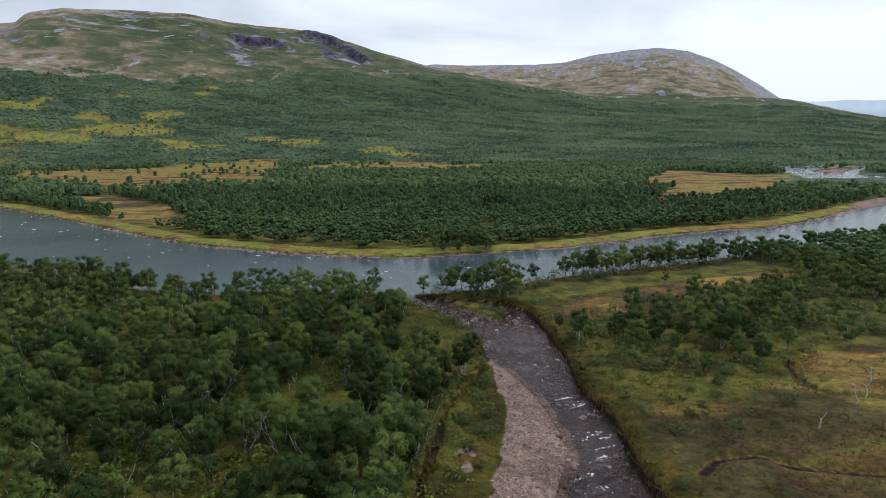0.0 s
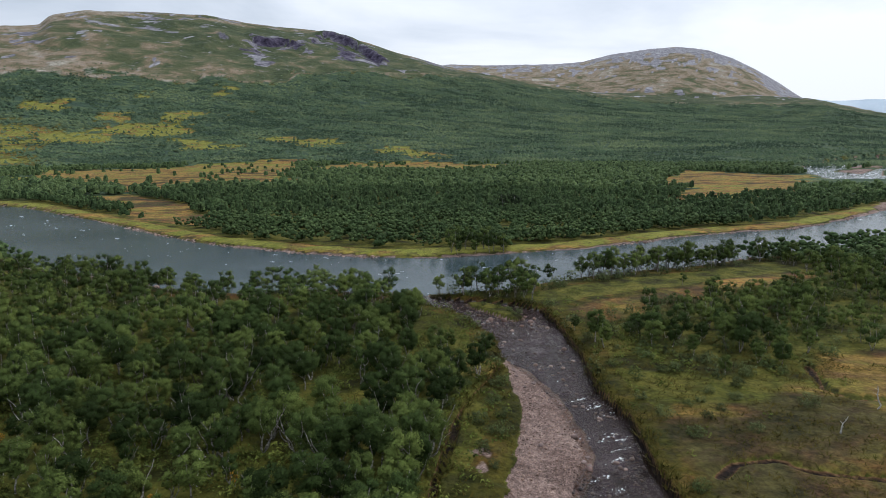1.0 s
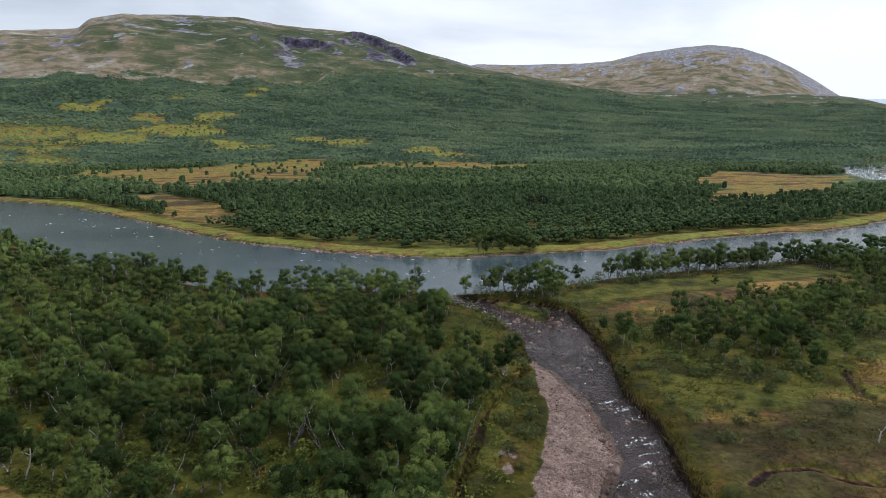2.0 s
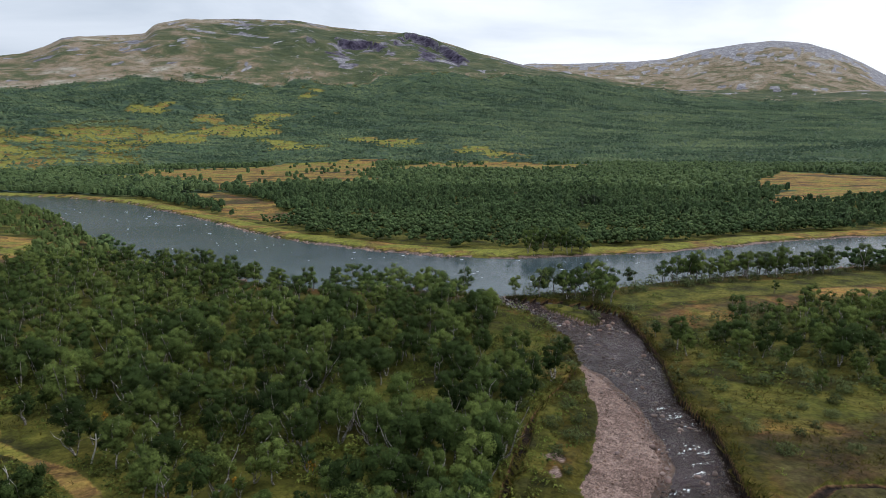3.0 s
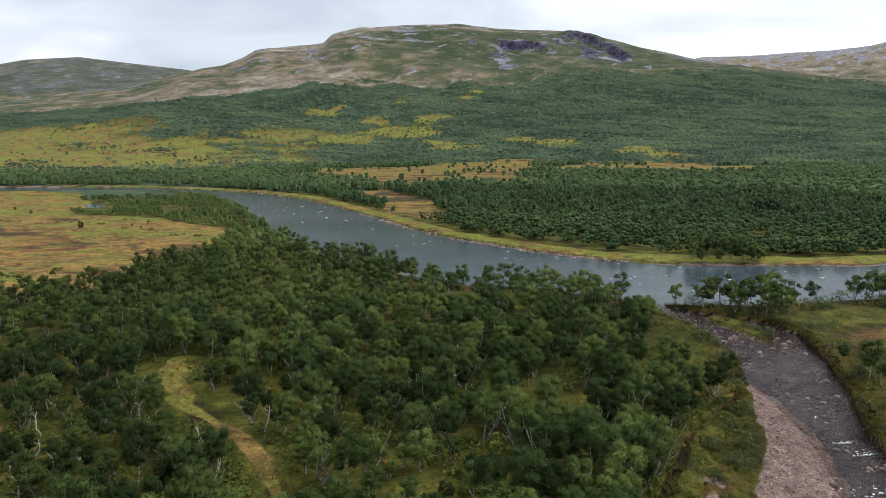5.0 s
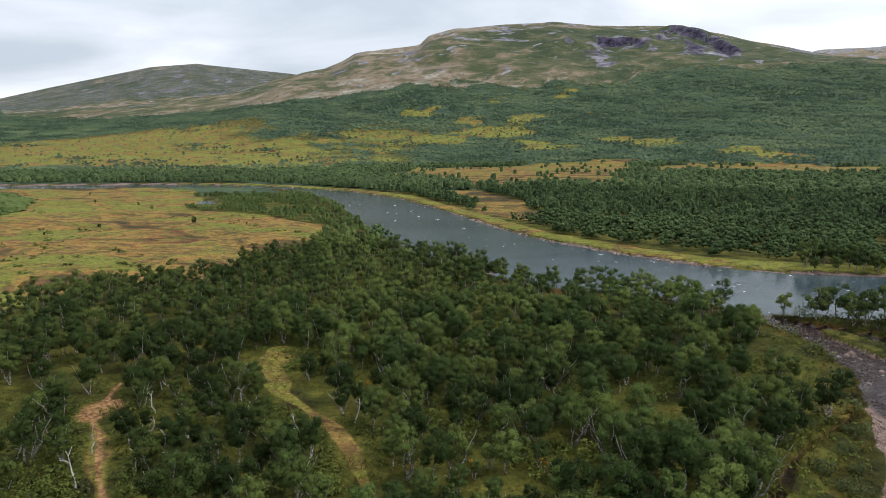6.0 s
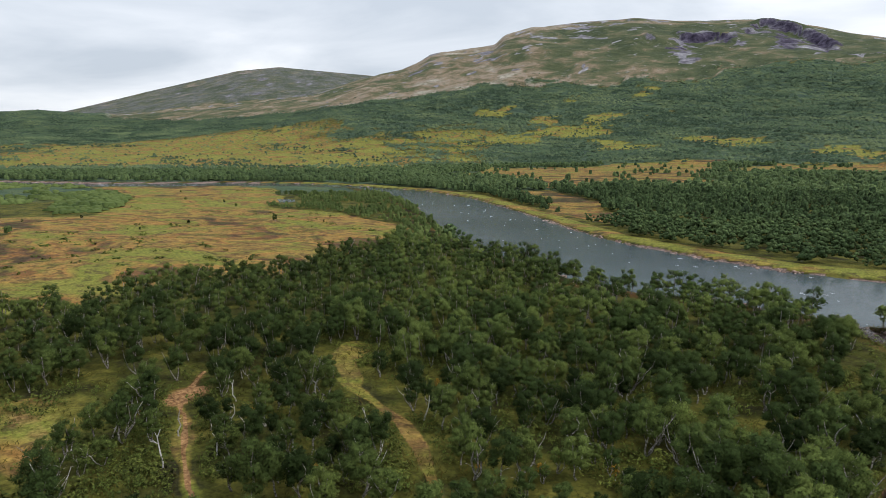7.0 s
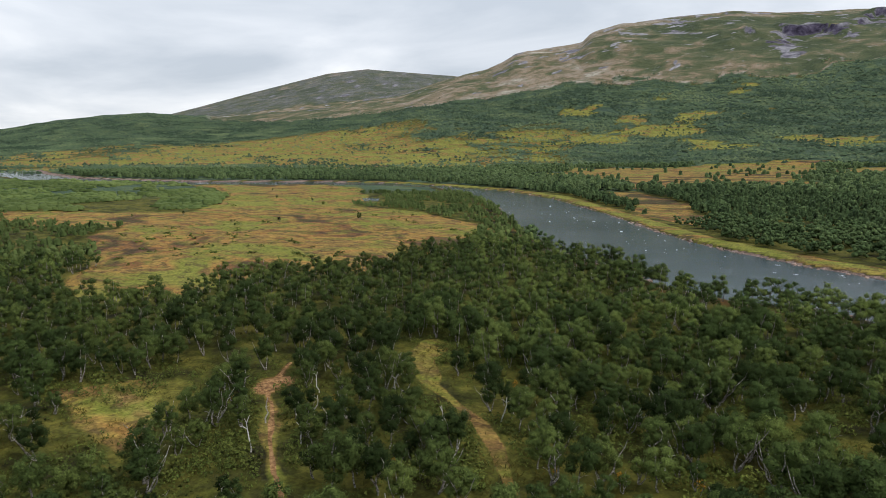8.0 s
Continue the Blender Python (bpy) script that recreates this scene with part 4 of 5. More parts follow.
def density(x, y, m):
    """Trees to the square metre."""
    r, az = m["r"], m["az"]
    clump = fbm(x, y, 17, 3, 91)
    wide = fbm(x, y, 60, 3, 92)
    on_near = (r < 420) & (m["river"] > 0) & ~beyond(x, y)
    d = np.where(beyond(x, y), 0.14 * step(m["river"], 7, 10) * (0.35 + 0.65 * step(clump + 0.6 * wide + 0.35, 0, 0.4)), 0.0)
    left = on_near & (x < 12)
    right = on_near & (x >= 12)
    dl = 0.26 * step(clump + 0.46, 0.0, 0.4)
    dl = np.where((az < -22) & (r < 78), 0.26 * step(clump + 0.50 + 0.12 * wide, 0.0, 0.4), dl)
    dl = np.where((az < -36) & (az > -58) & (r < 58), dl * 0.85, dl)
    dl = np.where((az <= -58) & (r < 80), 0.30 * step(clump + 0.55, 0.0, 0.4), dl)
    dl = np.where((az >= -22) & (r < 66), 0.23 * step(clump + 0.34, 0.0, 0.4), dl)
    edge_ = (m["side"] < 9) & (y < 73) & (x < np.interp(y, [36, 45.6, 52.2, 59.3, 65.3, 72.4], [-2.6, -1.8, -0.7, 0.3, 2.3, 5.2]))
    dl = np.where(edge_, 0.42, dl)
    dl = np.where((m["brook"] < 7) & (y > 72) & (x < 9), 0.28, dl)
    d = np.where(left, dl, d)
    dg = sdist(x, y, GROVE_R)
    dr = np.where(dg < 1, 0.20 * step(clump + 0.35, 0, 0.5) * (0.35 + 0.65 * step(-dg, 0, 9)), 0.007)
    dr = np.where((m["river"] < 7.0) & (m["river"] > 0.8), 0.42 * step(fbm(x, y, 11, 3, 93) + 0.42, 0, 0.35), dr)
    dr = np.where((m["brook"] < 5) & (y > 62), 0.022, dr)
    dr = np.where(x > 75, 0.14, dr)
    dr = np.where((dg > 1) & (y < 68) & (x < 60), 0.0, dr)
    d = np.where(right, dr, d)
    d = d * (1 - m["bog"]) * (1 - m["gravel"]) * (1 - step(m["strip"], 0.3, 0.9) * (m["river"] > 7.5))
    d = d + 0.0012 * (m["bog"] > 0.5) * (r > 300) * beyond(x, y) * (az < 5)
    d = np.where(sdist(x, y, SCRUB) < 4, 0.0, d)
    d = np.where((m["river"] < 0.8) | (m["brook"] < 0.9) | (m["side"] < 1.0) | (m["pond"] < 1.5), 0, d)
    d = np.where(sdist(x, y, [(-272, 206), (-244, 185)], False) < 8, 0.0, d)
    channel_x = np.interp(y, [36, 45.6, 52.2, 59.3, 65.3, 72.4], [-2.6, -1.8, -0.7, 0.3, 2.3, 5.2])
    strip_isl = (x > channel_x) & (x < 7) & (y < 73) & (m["side"] < 9) & (m["brook"] < 7)
    d = np.where(strip_isl & (r < 73), 0.0, d)
    d = np.where((az > -3.4) & (x < 8) & (y > 78) & (y < 104), 0.0, d)
    d = np.where((x > -3) & (x < 14) & (y > 106) & (m["river"] > 0.8) & (m["brook"] > 0.9), 0.42, d)
    d = np.where((r > 380) & (sdist(x, y, FAR_VIEW) < 12), 0.002, d)
    d = d * step(m["d1"], 1.5, 2.8) * step(m["d2"], 1.4, 2.8) * step(m["dc"], 0.0, 2.5)
    d = d * step(np.hypot(x + 57, y - 52), 3.5, 6.0)
    d = d * step(np.hypot(x - 1.8, (y - 72.5) * 0.8), 2.4, 4.2)
    d = np.where(sdist(x * (1 + 3.0 / np.maximum(r, 20)), y * (1 + 3.0 / np.maximum(r, 20)), CLEARING) < 0.3, d * 0.3, d)
    for line, ahead in ((PATH_1, 4.5), (PATH_1, 2.4), (PATH_2, 2.0)):          # the open ground before the paths
        f_ = 1 + ahead / np.maximum(r, 20)
        d = np.where((r < 90) & (sdist(x * f_, y * f_, line, False) < (1.5 if line is PATH_1 else 0.9)), d * 0.12, d)
    return d


def sample(r0, r1, a0, a1, top_density, fn):
    """Random places in a sector, kept where fn says."""
    area = 0.5 * (r1 ** 2 - r0 ** 2) * radians(a1 - a0)
    n = int(area * top_density)
    r = np.sqrt(rng.uniform(r0 ** 2, r1 ** 2, n))
    a = np.radians(rng.uniform(a0, a1, n))
    x, y = r * np.sin(a), r * np.cos(a)
    m = valley(x, y)
    keep = rng.uniform(0, 1, n) < fn(x, y, m) / top_density
    return x[keep], y[keep], {k: v[keep] for k, v in m.items()}


def thin_out(x, y, gap):
    """Drop those that stand closer together than gap."""
    cells, keep = {}, []
    for i in range(len(x)):
        cx, cy = int(x[i] // gap), int(y[i] // gap)
        if any((x[i] - x[j]) ** 2 + (y[i] - y[j]) ** 2 < gap * gap
               for dx in (-1, 0, 1) for dy in (-1, 0, 1) for j in cells.get((cx + dx, cy + dy), ())):
            continue
        cells.setdefault((cx, cy), []).append(i)
        keep.append(i)
    return np.array(keep, int)


def part(name, mesh, parent, label=""):
    ob = new(name, mesh)
    ob.parent = parent
    return tagged(ob, label) if label else ob


gt = np.random.default_rng(11)
# woods that the camera passes nearest: single trees, then the rest joined
x, y, m = sample(30, 165, -88, 46, 0.42, density)
keep = thin_out(x, y, 1.55)
x, y, m = x[keep], y[keep], {k: v[keep] for k, v in m.items()}
z = ground_z(x, y)
order = np.argsort(m["r"] + 400 * (np.abs(m["az"] + 23) > 62))
single, rest = order[:300], order[300:]

PROTOTYPES = []
for i in range(12):
    top = gt.uniform(4.0, 5.6)
    width = top * gt.uniform(0.48, 0.66)
    stems = int(gt.choice([1, 1, 2, 3]))
    cards = crown_leaves(gt, 3000, width, top * gt.uniform(0.20, 0.34), top, 0.175, int(gt.integers(15, 24)), core=0.72)
    tc, tf = trunk_mesh(gt, top, width, stems, 6, 7, 5 if stems == 1 else 3)
    crown = leaf_mesh("crown", cards, BIRCH_LEAF, gt.uniform(0, 1))
    trunk = quick_mesh("trunk", tc, tf, BARK, 4, True)
    PROTOTYPES.append((crown, trunk, stems))
for n_, i in enumerate(single):
    kind = int(gt.integers(0, len(PROTOTYPES)))
    crown, trunk, stems = PROTOTYPES[kind]
    by_channel = m["side"][i] < 9 and y[i] < 64 and x[i] < 0
    sc = gt.uniform(0.8, 1.15) if by_channel else gt.uniform(0.42, 1.08)
    tree = new("birch_tree")
    tree.matrix_world = Matrix.LocRotScale((x[i], y[i], z[i]), Euler((0, 0, gt.uniform(0, 6.28))), (sc, sc, sc * gt.uniform(0.9, 1.1)))
    tagged(tree, "mountain birch with dark green leaves and several crooked stems" if stems > 1 else
           "mountain birch with dark green leaves and one pale stem", "tree", "birches of the near wood")
    part("trunk", trunk, tree, "pale grey birch bark")
    part("crown", crown, tree)

sc = rng.uniform(0.5, 1.12, len(x))
sc = np.where((x > -3) & (m["river"] < 8), rng.uniform(0.8, 1.3, len(x)), sc)
sc = np.where((m["brook"] < 8) & (x < 8) & (y > 72) & (y < 104), rng.uniform(0.55, 0.95, len(x)), sc)
spin, tint = rng.uniform(0, 6.28, len(x)), rng.uniform(0, 1, len(x))
for lo, hi, cards, size, word in ((0, 95, 1350, 0.255, "birch_wood"), (95, 400, 230, 0.43, "riverside_wood")):
    kinds, trunks = [], []
    for i in range(8):
        top = gt.uniform(4.0, 5.6)
        width = top * gt.uniform(0.48, 0.68)
        kinds.append(crown_leaves(gt, cards, width, top * gt.uniform(0.18, 0.28), top, size, 15 if lo == 0 else 7, core=0.74))
        trunks.append(trunk_mesh(gt, top, width, int(gt.choice([1, 2])), 3, 4, 1))
    pick = rest[(m["r"][rest] >= lo) & (m["r"][rest] < hi)]
    scatter_tree_stuff(word, x[pick], y[pick], z[pick], sc[pick], spin[pick], tint[pick], kinds, BIRCH_LEAF,
                       "dense mountain birch wood beside the river", trunks)

# the farther bank
x, y, m = sample(165, 380, -90, 44, 0.14, density)
z = ground_z(x, y)
low = ~beyond(x, y) & (m["az"] < -38)
bank_scale = rng.uniform(0.55, 1.25, len(x)) * np.where(low, 0.62, 1.0)
bough_kinds = [crown_leaves(gt, 46, 3.0, 0.7, t, 0.56, 5, core=0.86) for t in (3.4, 4.2, 4.6, 5.0, 3.8)]
plain_kinds = [np.concatenate([lump_crown(gt, 3.2, 0.6, t * 0.94, 2, 5), crown_leaves(gt, 14, 3.3, 0.9, t, 0.8, 7)]) for t in (3.4, 4.2, 4.6, 5.0, 3.8)]
front = (m["r"] < 245) & (m["az"] > -52)
for word, mine, kinds, leaf, text in (("far_bank_wood", ~low & front, bough_kinds, FAR_LEAF, "birch wood on the farther bank of the river"),
                                      ("inner_wood", ~low & ~front, plain_kinds, FAR_LEAF, "birch wood behind the farther bank of the river"),
                                      ("bank_willows", low, plain_kinds, SCRUB_LEAF, "low light green willows between the bog and the river")):
    scatter_tree_stuff(word, x[mine], y[mine], z[mine], bank_scale[mine], rng.uniform(0, 6.28, mine.sum()), rng.uniform(0, 1, mine.sum()), kinds, leaf, text)


def far_density(x, y, m):
    d = 0.08 * m["wood"] * step(m["river"], 5, 9) * (0.4 + 0.6 * step(fbm(x, y, 48, 3, 96) + 0.35, 0, 0.4))
    d = np.where((m["bog"] > 0.4), 0.0026 * step(fbm(x, y, 45, 3, 97) + 0.1, 0, 0.3) * (m["az"] < 5), d)
    d = np.where(~beyond(x, y) & (m["az"] < -45), 0.0, d)
    d = np.where(sdist(x, y, FAR_VIEW) < 10, 0.0, d)
    d = np.where(sdist(x, y, SCRUB) < 4, 0.0, d)
    return d * (1 - m["fell"])


x, y, m = sample(380, 780, -85, 42, 0.08, far_density)
z = ground_z(x, y)
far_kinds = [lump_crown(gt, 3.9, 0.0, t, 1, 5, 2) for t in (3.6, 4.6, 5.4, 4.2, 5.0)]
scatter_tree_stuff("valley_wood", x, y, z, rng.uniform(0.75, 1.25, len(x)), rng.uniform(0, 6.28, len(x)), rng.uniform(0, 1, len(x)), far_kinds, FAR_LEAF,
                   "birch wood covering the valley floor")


def hill_density(x, y, m):
    d = 0.024 * m["wood"] * (1 - m["gl"]) * step(fbm(x, y, 70, 3, 95) + 0.75, 0, 0.5)
    d = d + 0.010 * m["gl"] * step(fbm(x, y * 2.0, 90, 4, 98) - 0.22, 0, 0.12) + 0.0028 * m["gl"] * (m["az"] > -44)
    thin = 1 - step(m["r"] - m["line"], -320, 40)
    return d * (1 - m["fell"]) * (0.6 + 0.4 * thin) + 0.001 * (1 - step(m["r"] - m["line"], 10, 90)) * (m["r"] < 2700)


x, y, m = sample(780, 2450, -85, 42, 0.026, hill_density)
z = ground_z(x, y)
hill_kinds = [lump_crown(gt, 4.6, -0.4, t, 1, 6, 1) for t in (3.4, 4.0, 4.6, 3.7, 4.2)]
scatter_tree_stuff("hillside_wood", x, y, z, rng.uniform(0.7, 1.3, len(x)), rng.uniform(0, 6.28, len(x)), rng.uniform(0, 1, len(x)), hill_kinds, HAZED_HILL_LEAF,
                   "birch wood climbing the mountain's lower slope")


# ---------------------------------------------------------------- undergrowth
def shrub_density(x, y, m):
    d = 1.1 * step(fbm(x, y, 8, 3, 101) + 0.15, 0, 0.4) * (0.3 + 0.7 * m["wood"]) * np.where(m["r"] > 88, 0.3, 1.0) * np.where((x > 15) & (sdist(x, y, GROVE_R) > 1), 0.12, 1.0)
    bank = (m["brook"] > 0.6) & (m["brook"] < 6)
    d = np.where(bank, 0.10, d)
    d = np.where((m["az"] > -3.6) & (x < 6) & (y > 74) & (m["brook"] > 0.8), 0.35, d)
    d = np.where((m["side"] < 7) & (m["brook"] > 0.7) & (y < 73) & (x < 7) & (x > -2.5), 0.22, d)
    d = np.where((sdist(x, y, BOG_R) < 1), d * 0.15, d)
    d = d * step(np.hypot(x - 2.0, (y - 72.5) * 0.8), 2.0, 3.6)
    d = np.where((m["az"] < -28) & (m["r"] < 78), d * 1.35, d)
    west = x < np.interp(y, [36, 45.6, 52.2, 59.3, 65.3, 72.4], [-2.6, -1.8, -0.7, 0.3, 2.3, 5.2])
    d = np.where((m["side"] < 2.4) & west & (y < 73), 1.1, d)
    return np.where((m["river"] < 1.5) | (m["brook"] < 0.6) | (m["side"] < 0.45) | (m["d1"] < 1.4) | (m["d2"] < 1.2), 0, d) * (1 - m["gravel"])


x, y, m = sample(34, 125, -86, 44, 2.4, lambda x, y, m: 1.75 * shrub_density(x, y, m))
z = ground_z(x, y)
shrub_kinds = [crown_leaves(gt, 22, 1.3, -0.2, t, 0.25, 7, up=1.3) for t in (0.4, 0.55, 0.7, 1.0)]
scatter_tree_stuff("undergrowth", x, y, z, rng.uniform(0.5, 1.35, len(x)), rng.uniform(0, 6.28, len(x)), rng.uniform(0, 1, len(x)), shrub_kinds, HEATH_LEAF,
                   "low willow and dwarf birch shrubs under the trees")


def tuft(g, n, size):
    """Sedge blades leaning out of one root: (n, 4, 3)."""
    out = np.empty((n, 4, 3))
    for i in range(n):
        a = g.uniform(0, 6.28)
        lean, h = g.uniform(0.5, 1.1) * size, g.uniform(0.25, 0.6) * size
        w = 0.09 * size
        px, py = -math.sin(a) * w, math.cos(a) * w
        rx, ry = g.normal(size=2) * size * 0.3
        tip = (rx + math.cos(a) * lean, ry + math.sin(a) * lean, h)
        out[i] = [(rx + px, ry + py, -0.05), (rx - px, ry - py, -0.05), (tip[0] - px * 0.2, tip[1] - py * 0.2, h), (tip[0] + px * 0.2, tip[1] + py * 0.2, h)]
    return out


def tuft_density(x, y, m):
    d = 4.2 * step(fbm(x, y, 5, 3, 111) + 0.30, 0, 0.5) * (1 - m["gravel"]) * (1 - m["path"]) * np.where((m["brook"] < 1.6) & (m["brook"] > 0.2), 2.2, np.where(x > 0, 1.0, 0.7))
    return np.where((m["river"] < 1) | (m["brook"] < 0.3) | (m["side"] < 0.7), 0, d) * (m["d2"] > 0.8)


x, y, m = sample(36, 92, -86, 42, 4.2, tuft_density)
z = ground_z(x, y)
tufts = [tuft(gt, 4, s) for s in (0.35, 0.5, 0.42)]
scatter_tree_stuff("sedge_grass", x, y, z, rng.uniform(0.6, 1.3, len(x)), rng.uniform(0, 6.28, len(x)), rng.uniform(0, 1, len(x)), tufts, SEDGE,
                   "yellow-green sedge tussocks on wet ground")


# long grass hanging over the cut banks of the brook
def bank_grass(x, y, m):
    cut = (m["brook"] > -0.05) & (m["brook"] < 0.9) & ((x > 10) | (y > 76))
    return np.where(cut | ((m["side"] > 0.2) & (m["side"] < 0.7) & (m["brook"] > 0.4) & (y < 73)), 7.0, 0.0) * (m["isl"] < 0.9)


x, y, m = sample(40, 118, -10, 26, 7.0, bank_grass)
z = ground_z(x, y)
long_tufts = [tuft(gt, 6, s_) for s_ in (0.45, 0.6, 0.75)]
scatter_tree_stuff("bank_grass", x, y, z, rng.uniform(0.6, 1.25, len(x)), rng.uniform(0, 6.28, len(x)), rng.uniform(0, 1, len(x)), long_tufts, SEDGE,
                   "long grass hanging over the brook's cut banks")


# willows and young birches under the trees along the river and in the grove
def skirt_density(x, y, m):
    d = np.where((x > 10) & (m["river"] > 1.2) & (m["river"] < 9.5), 0.13, 0.0)
    d = np.maximum(d, np.where((x > 12) & (sdist(x, y, GROVE_R) < 2), 0.14, 0.0))
    d = np.maximum(d, np.where((m["brook"] > 0.4) & (m["brook"] < 2.5) & (y > 64), 0.12, 0.0))
    return np.where((m["river"] < 0.6) | (m["brook"] < 0.4) | (m["gravel"] > 0.3) | beyond(x, y), 0.0, d)


x, y, m = sample(60, 185, -6, 44, 0.34, skirt_density)
z = ground_z(x, y)
skirt_kinds = [crown_leaves(gt, 70, 1.9, -0.15, t, 0.34, 9) for t in (0.9, 1.2, 1.6, 2.0)]
scatter_tree_stuff("bank_shrubs", x, y, z, rng.uniform(0.55, 1.3, len(x)), rng.uniform(0, 6.28, len(x)), rng.uniform(0, 1, len(x)), skirt_kinds, SHRUB_LEAF,
                   "willow and young birch shrubs under the riverside trees")


# the scrub at the edge of the great bog
def scrub_density(x, y, m):
    d = np.where(sdist(x, y, SCRUB) + 16 * fbm(x, y, 50, 4, 122) < 4, 0.16 * step(fbm(x, y, 30, 4, 121) + 0.22, 0, 0.3), 0.0)
    return d * (1 - step(m["meadow"], -2, 2)) * (m["river"] > 3)


x, y, m = sample(255, 660, -88, -58, 0.16, scrub_density)
z = ground_z(x, y)
scrub_kinds = [lump_crown(gt, 3.8, -0.3, t, 1, 6, 2) for t in (1.1, 1.5, 2.0)]
scatter_tree_stuff("willow_scrub", x, y, z, rng.uniform(0.6, 1.3, len(x)), rng.uniform(0, 6.28, len(x)), rng.uniform(0, 1, len(x)), scrub_kinds, SCRUB_LEAF,
                   "bright green willow scrub at the bog's edge")

# ---------------------------------------------------------------- stones of the brook


def stone_mesh(name, g, material, flat=0.6, detail=2):
    bm = bmesh.new()
    bmesh.ops.create_icosphere(bm, subdivisions=detail, radius=1.0)
    off = Vector(g.uniform(-50, 50, 3))
    for v in bm.verts:
        d = v.co.normalized()
        k = 1 + 0.28 * noise.noise(d * 1.3 + off) + 0.12 * noise.noise(d * 3.1 + off)
        v.co = Vector((d.x * k * g.uniform(0.97, 1.03), d.y * k * 0.8, d.z * k * flat))
    for f in bm.faces:
        f.smooth = True
    me = bpy.data.meshes.new(name)
    bm.to_mesh(me)
    bm.free()
    me.materials.append(material)
    return me


BOULDERS = [stone_mesh("boulder", gt, BOULDER, f) for f in (0.5, 0.6, 0.7, 0.55)]
RED_BOULDER = stone_material("red_boulder", (0.055, 0.032, 0.026), (0.125, 0.072, 0.058), (0.235, 0.160, 0.135))
RED_STONES = [stone_mesh("boulder", gt, RED_BOULDER, f) for f in (0.6, 0.75, 0.65)]
for i, (bx, by, s_) in enumerate([(5.2, 96.6, 0.62), (7.4, 96.2, 0.55), (9.9, 75.5, 0.34), (11.1, 55.2, 0.42), (14.6, 81.9, 0.40), (11.3, 49.4, 0.36), (10.0, 93.2, 0.42), (11.6, 95.6, 0.5),
                                  (12.4, 97.4, 0.45), (11.0, 98.6, 0.4), (3.4, 99.4, 0.38), (9.0, 86.0, 0.3), (8.2, 90.6, 0.34), (12.6, 70.4, 0.3), (11.6, 94.0, 0.36)]):
    b_ = new("boulder", RED_STONES[i % 3])
    b_.matrix_world = Matrix.LocRotScale((bx, by, max(float(ground_z(np.array([bx]), np.array([by]))[0]), -0.1) + s_ * 0.2), Euler((gt.normal() * 0.15, gt.normal() * 0.15, gt.uniform(0, 6.28))), (s_, s_, s_))
    tagged(b_, "large reddish boulder standing in the shallow brook", "boulder", "boulders of the brook")
n, made = 0, 0
while made < 95 and n < 6000:
    n += 1
    bx, by = gt.uniform(-8, 18), gt.uniform(41, 110)
    q = valley(np.array([bx]), np.array([by]))
    if q["brook"][0] > -0.5 or q["isl"][0] > 0.3:
        continue
    on_bar = q["gravel_d"][0] < 0.5
    if on_bar and gt.uniform() > 0.3:
        continue
    s_ = gt.uniform(0.10, 0.34) * (1.35 if by > 84 and gt.uniform() < 0.5 else 1.0)
    zb = float(ground_z(np.array([bx]), np.array([by]))[0])
    b_ = new("boulder", BOULDERS[int(gt.integers(0, 4))])
    b_.matrix_world = Matrix.LocRotScale((bx, by, max(zb, -0.10 if not on_bar else zb) + s_ * 0.25), Euler((gt.normal() * 0.15, gt.normal() * 0.15, gt.uniform(0, 6.28))), (s_, s_, s_))
    tagged(b_, "rounded reddish boulder lying on the gravel bar" if on_bar else "wet rounded boulder standing in the brook", "boulder", "boulders of the brook")
    made += 1

# cobbles of the bar and the bed, joined
ico = stone_mesh("cobble_form", gt, COBBLE, 0.6, 1)
tv = np.array([v.co[:] for v in ico.vertices])
tf = np.array([f.vertices[:] for f in ico.polygons])
bpy.data.meshes.remove(ico)


def cobble_field(name, material, x, y, z, s, label):
    co, fs = [], []
    a = rng.uniform(0, 6.28, len(x))
    c, w = np.cos(a)[:, None], np.sin(a)[:, None]
    sx = s[:, None]
    co = np.stack([(tv[None, :, 0] * c - tv[None, :, 1] * w) * sx + x[:, None], (tv[None, :, 0] * w + tv[None, :, 1] * c) * sx + y[:, None],
                   tv[None, :, 2] * sx + z[:, None]], -1).reshape(-1, 3)
    fs = (tf[None] + (np.arange(len(x)) * len(tv))[:, None, None]).reshape(-1, 3)
    tagged(new(name, quick_mesh(name, co, fs, material, 3, True)), label, "stones", kind="stuff")


def bar_density(x, y, m):
    return np.where((m["brook"] < -0.1) & (m["gravel_d"] < 2.0) & (m["isl"] < 0.3), 15.0, 0.0)


x, y, m = sample(40, 78, -4, 18, 15.0, bar_density)
s_ = 0.035 + rng.exponential(0.028, len(x))
cobble_field("bar_cobbles", COBBLE, x, y, ground_z(x, y) + s_ * 0.2, np.minimum(s_, 0.2), "pinkish grey cobbles of the gravel bar")


def bed_density(x, y, m):
    return np.where((m["brook"] < 0.2) & (m["gravel_d"] > 0.4) & (m["isl"] < 0.3), 5.5 * step(fbm(x, y, 5, 3, 191) + 0.12, 0, 0.4), 0.0)


x, y, m = sample(40, 118, -10, 24, 5.5, bed_density)
s_ = np.minimum(0.045 + rng.exponential(0.05, len(x)), 0.34)
cobble_field("bed_cobbles", BOULDER, x, y, np.maximum(ground_z(x, y), -0.07) + s_ * 0.35, s_, "brown stones of the brook's bed")


def shore_density(x, y, m):
    return np.where((m["river"] > -1.2) & (m["river"] < 0.9), 2.2 * step(fbm(x, y, 14, 3, 131) + 0.2, 0, 0.4), 0.0)


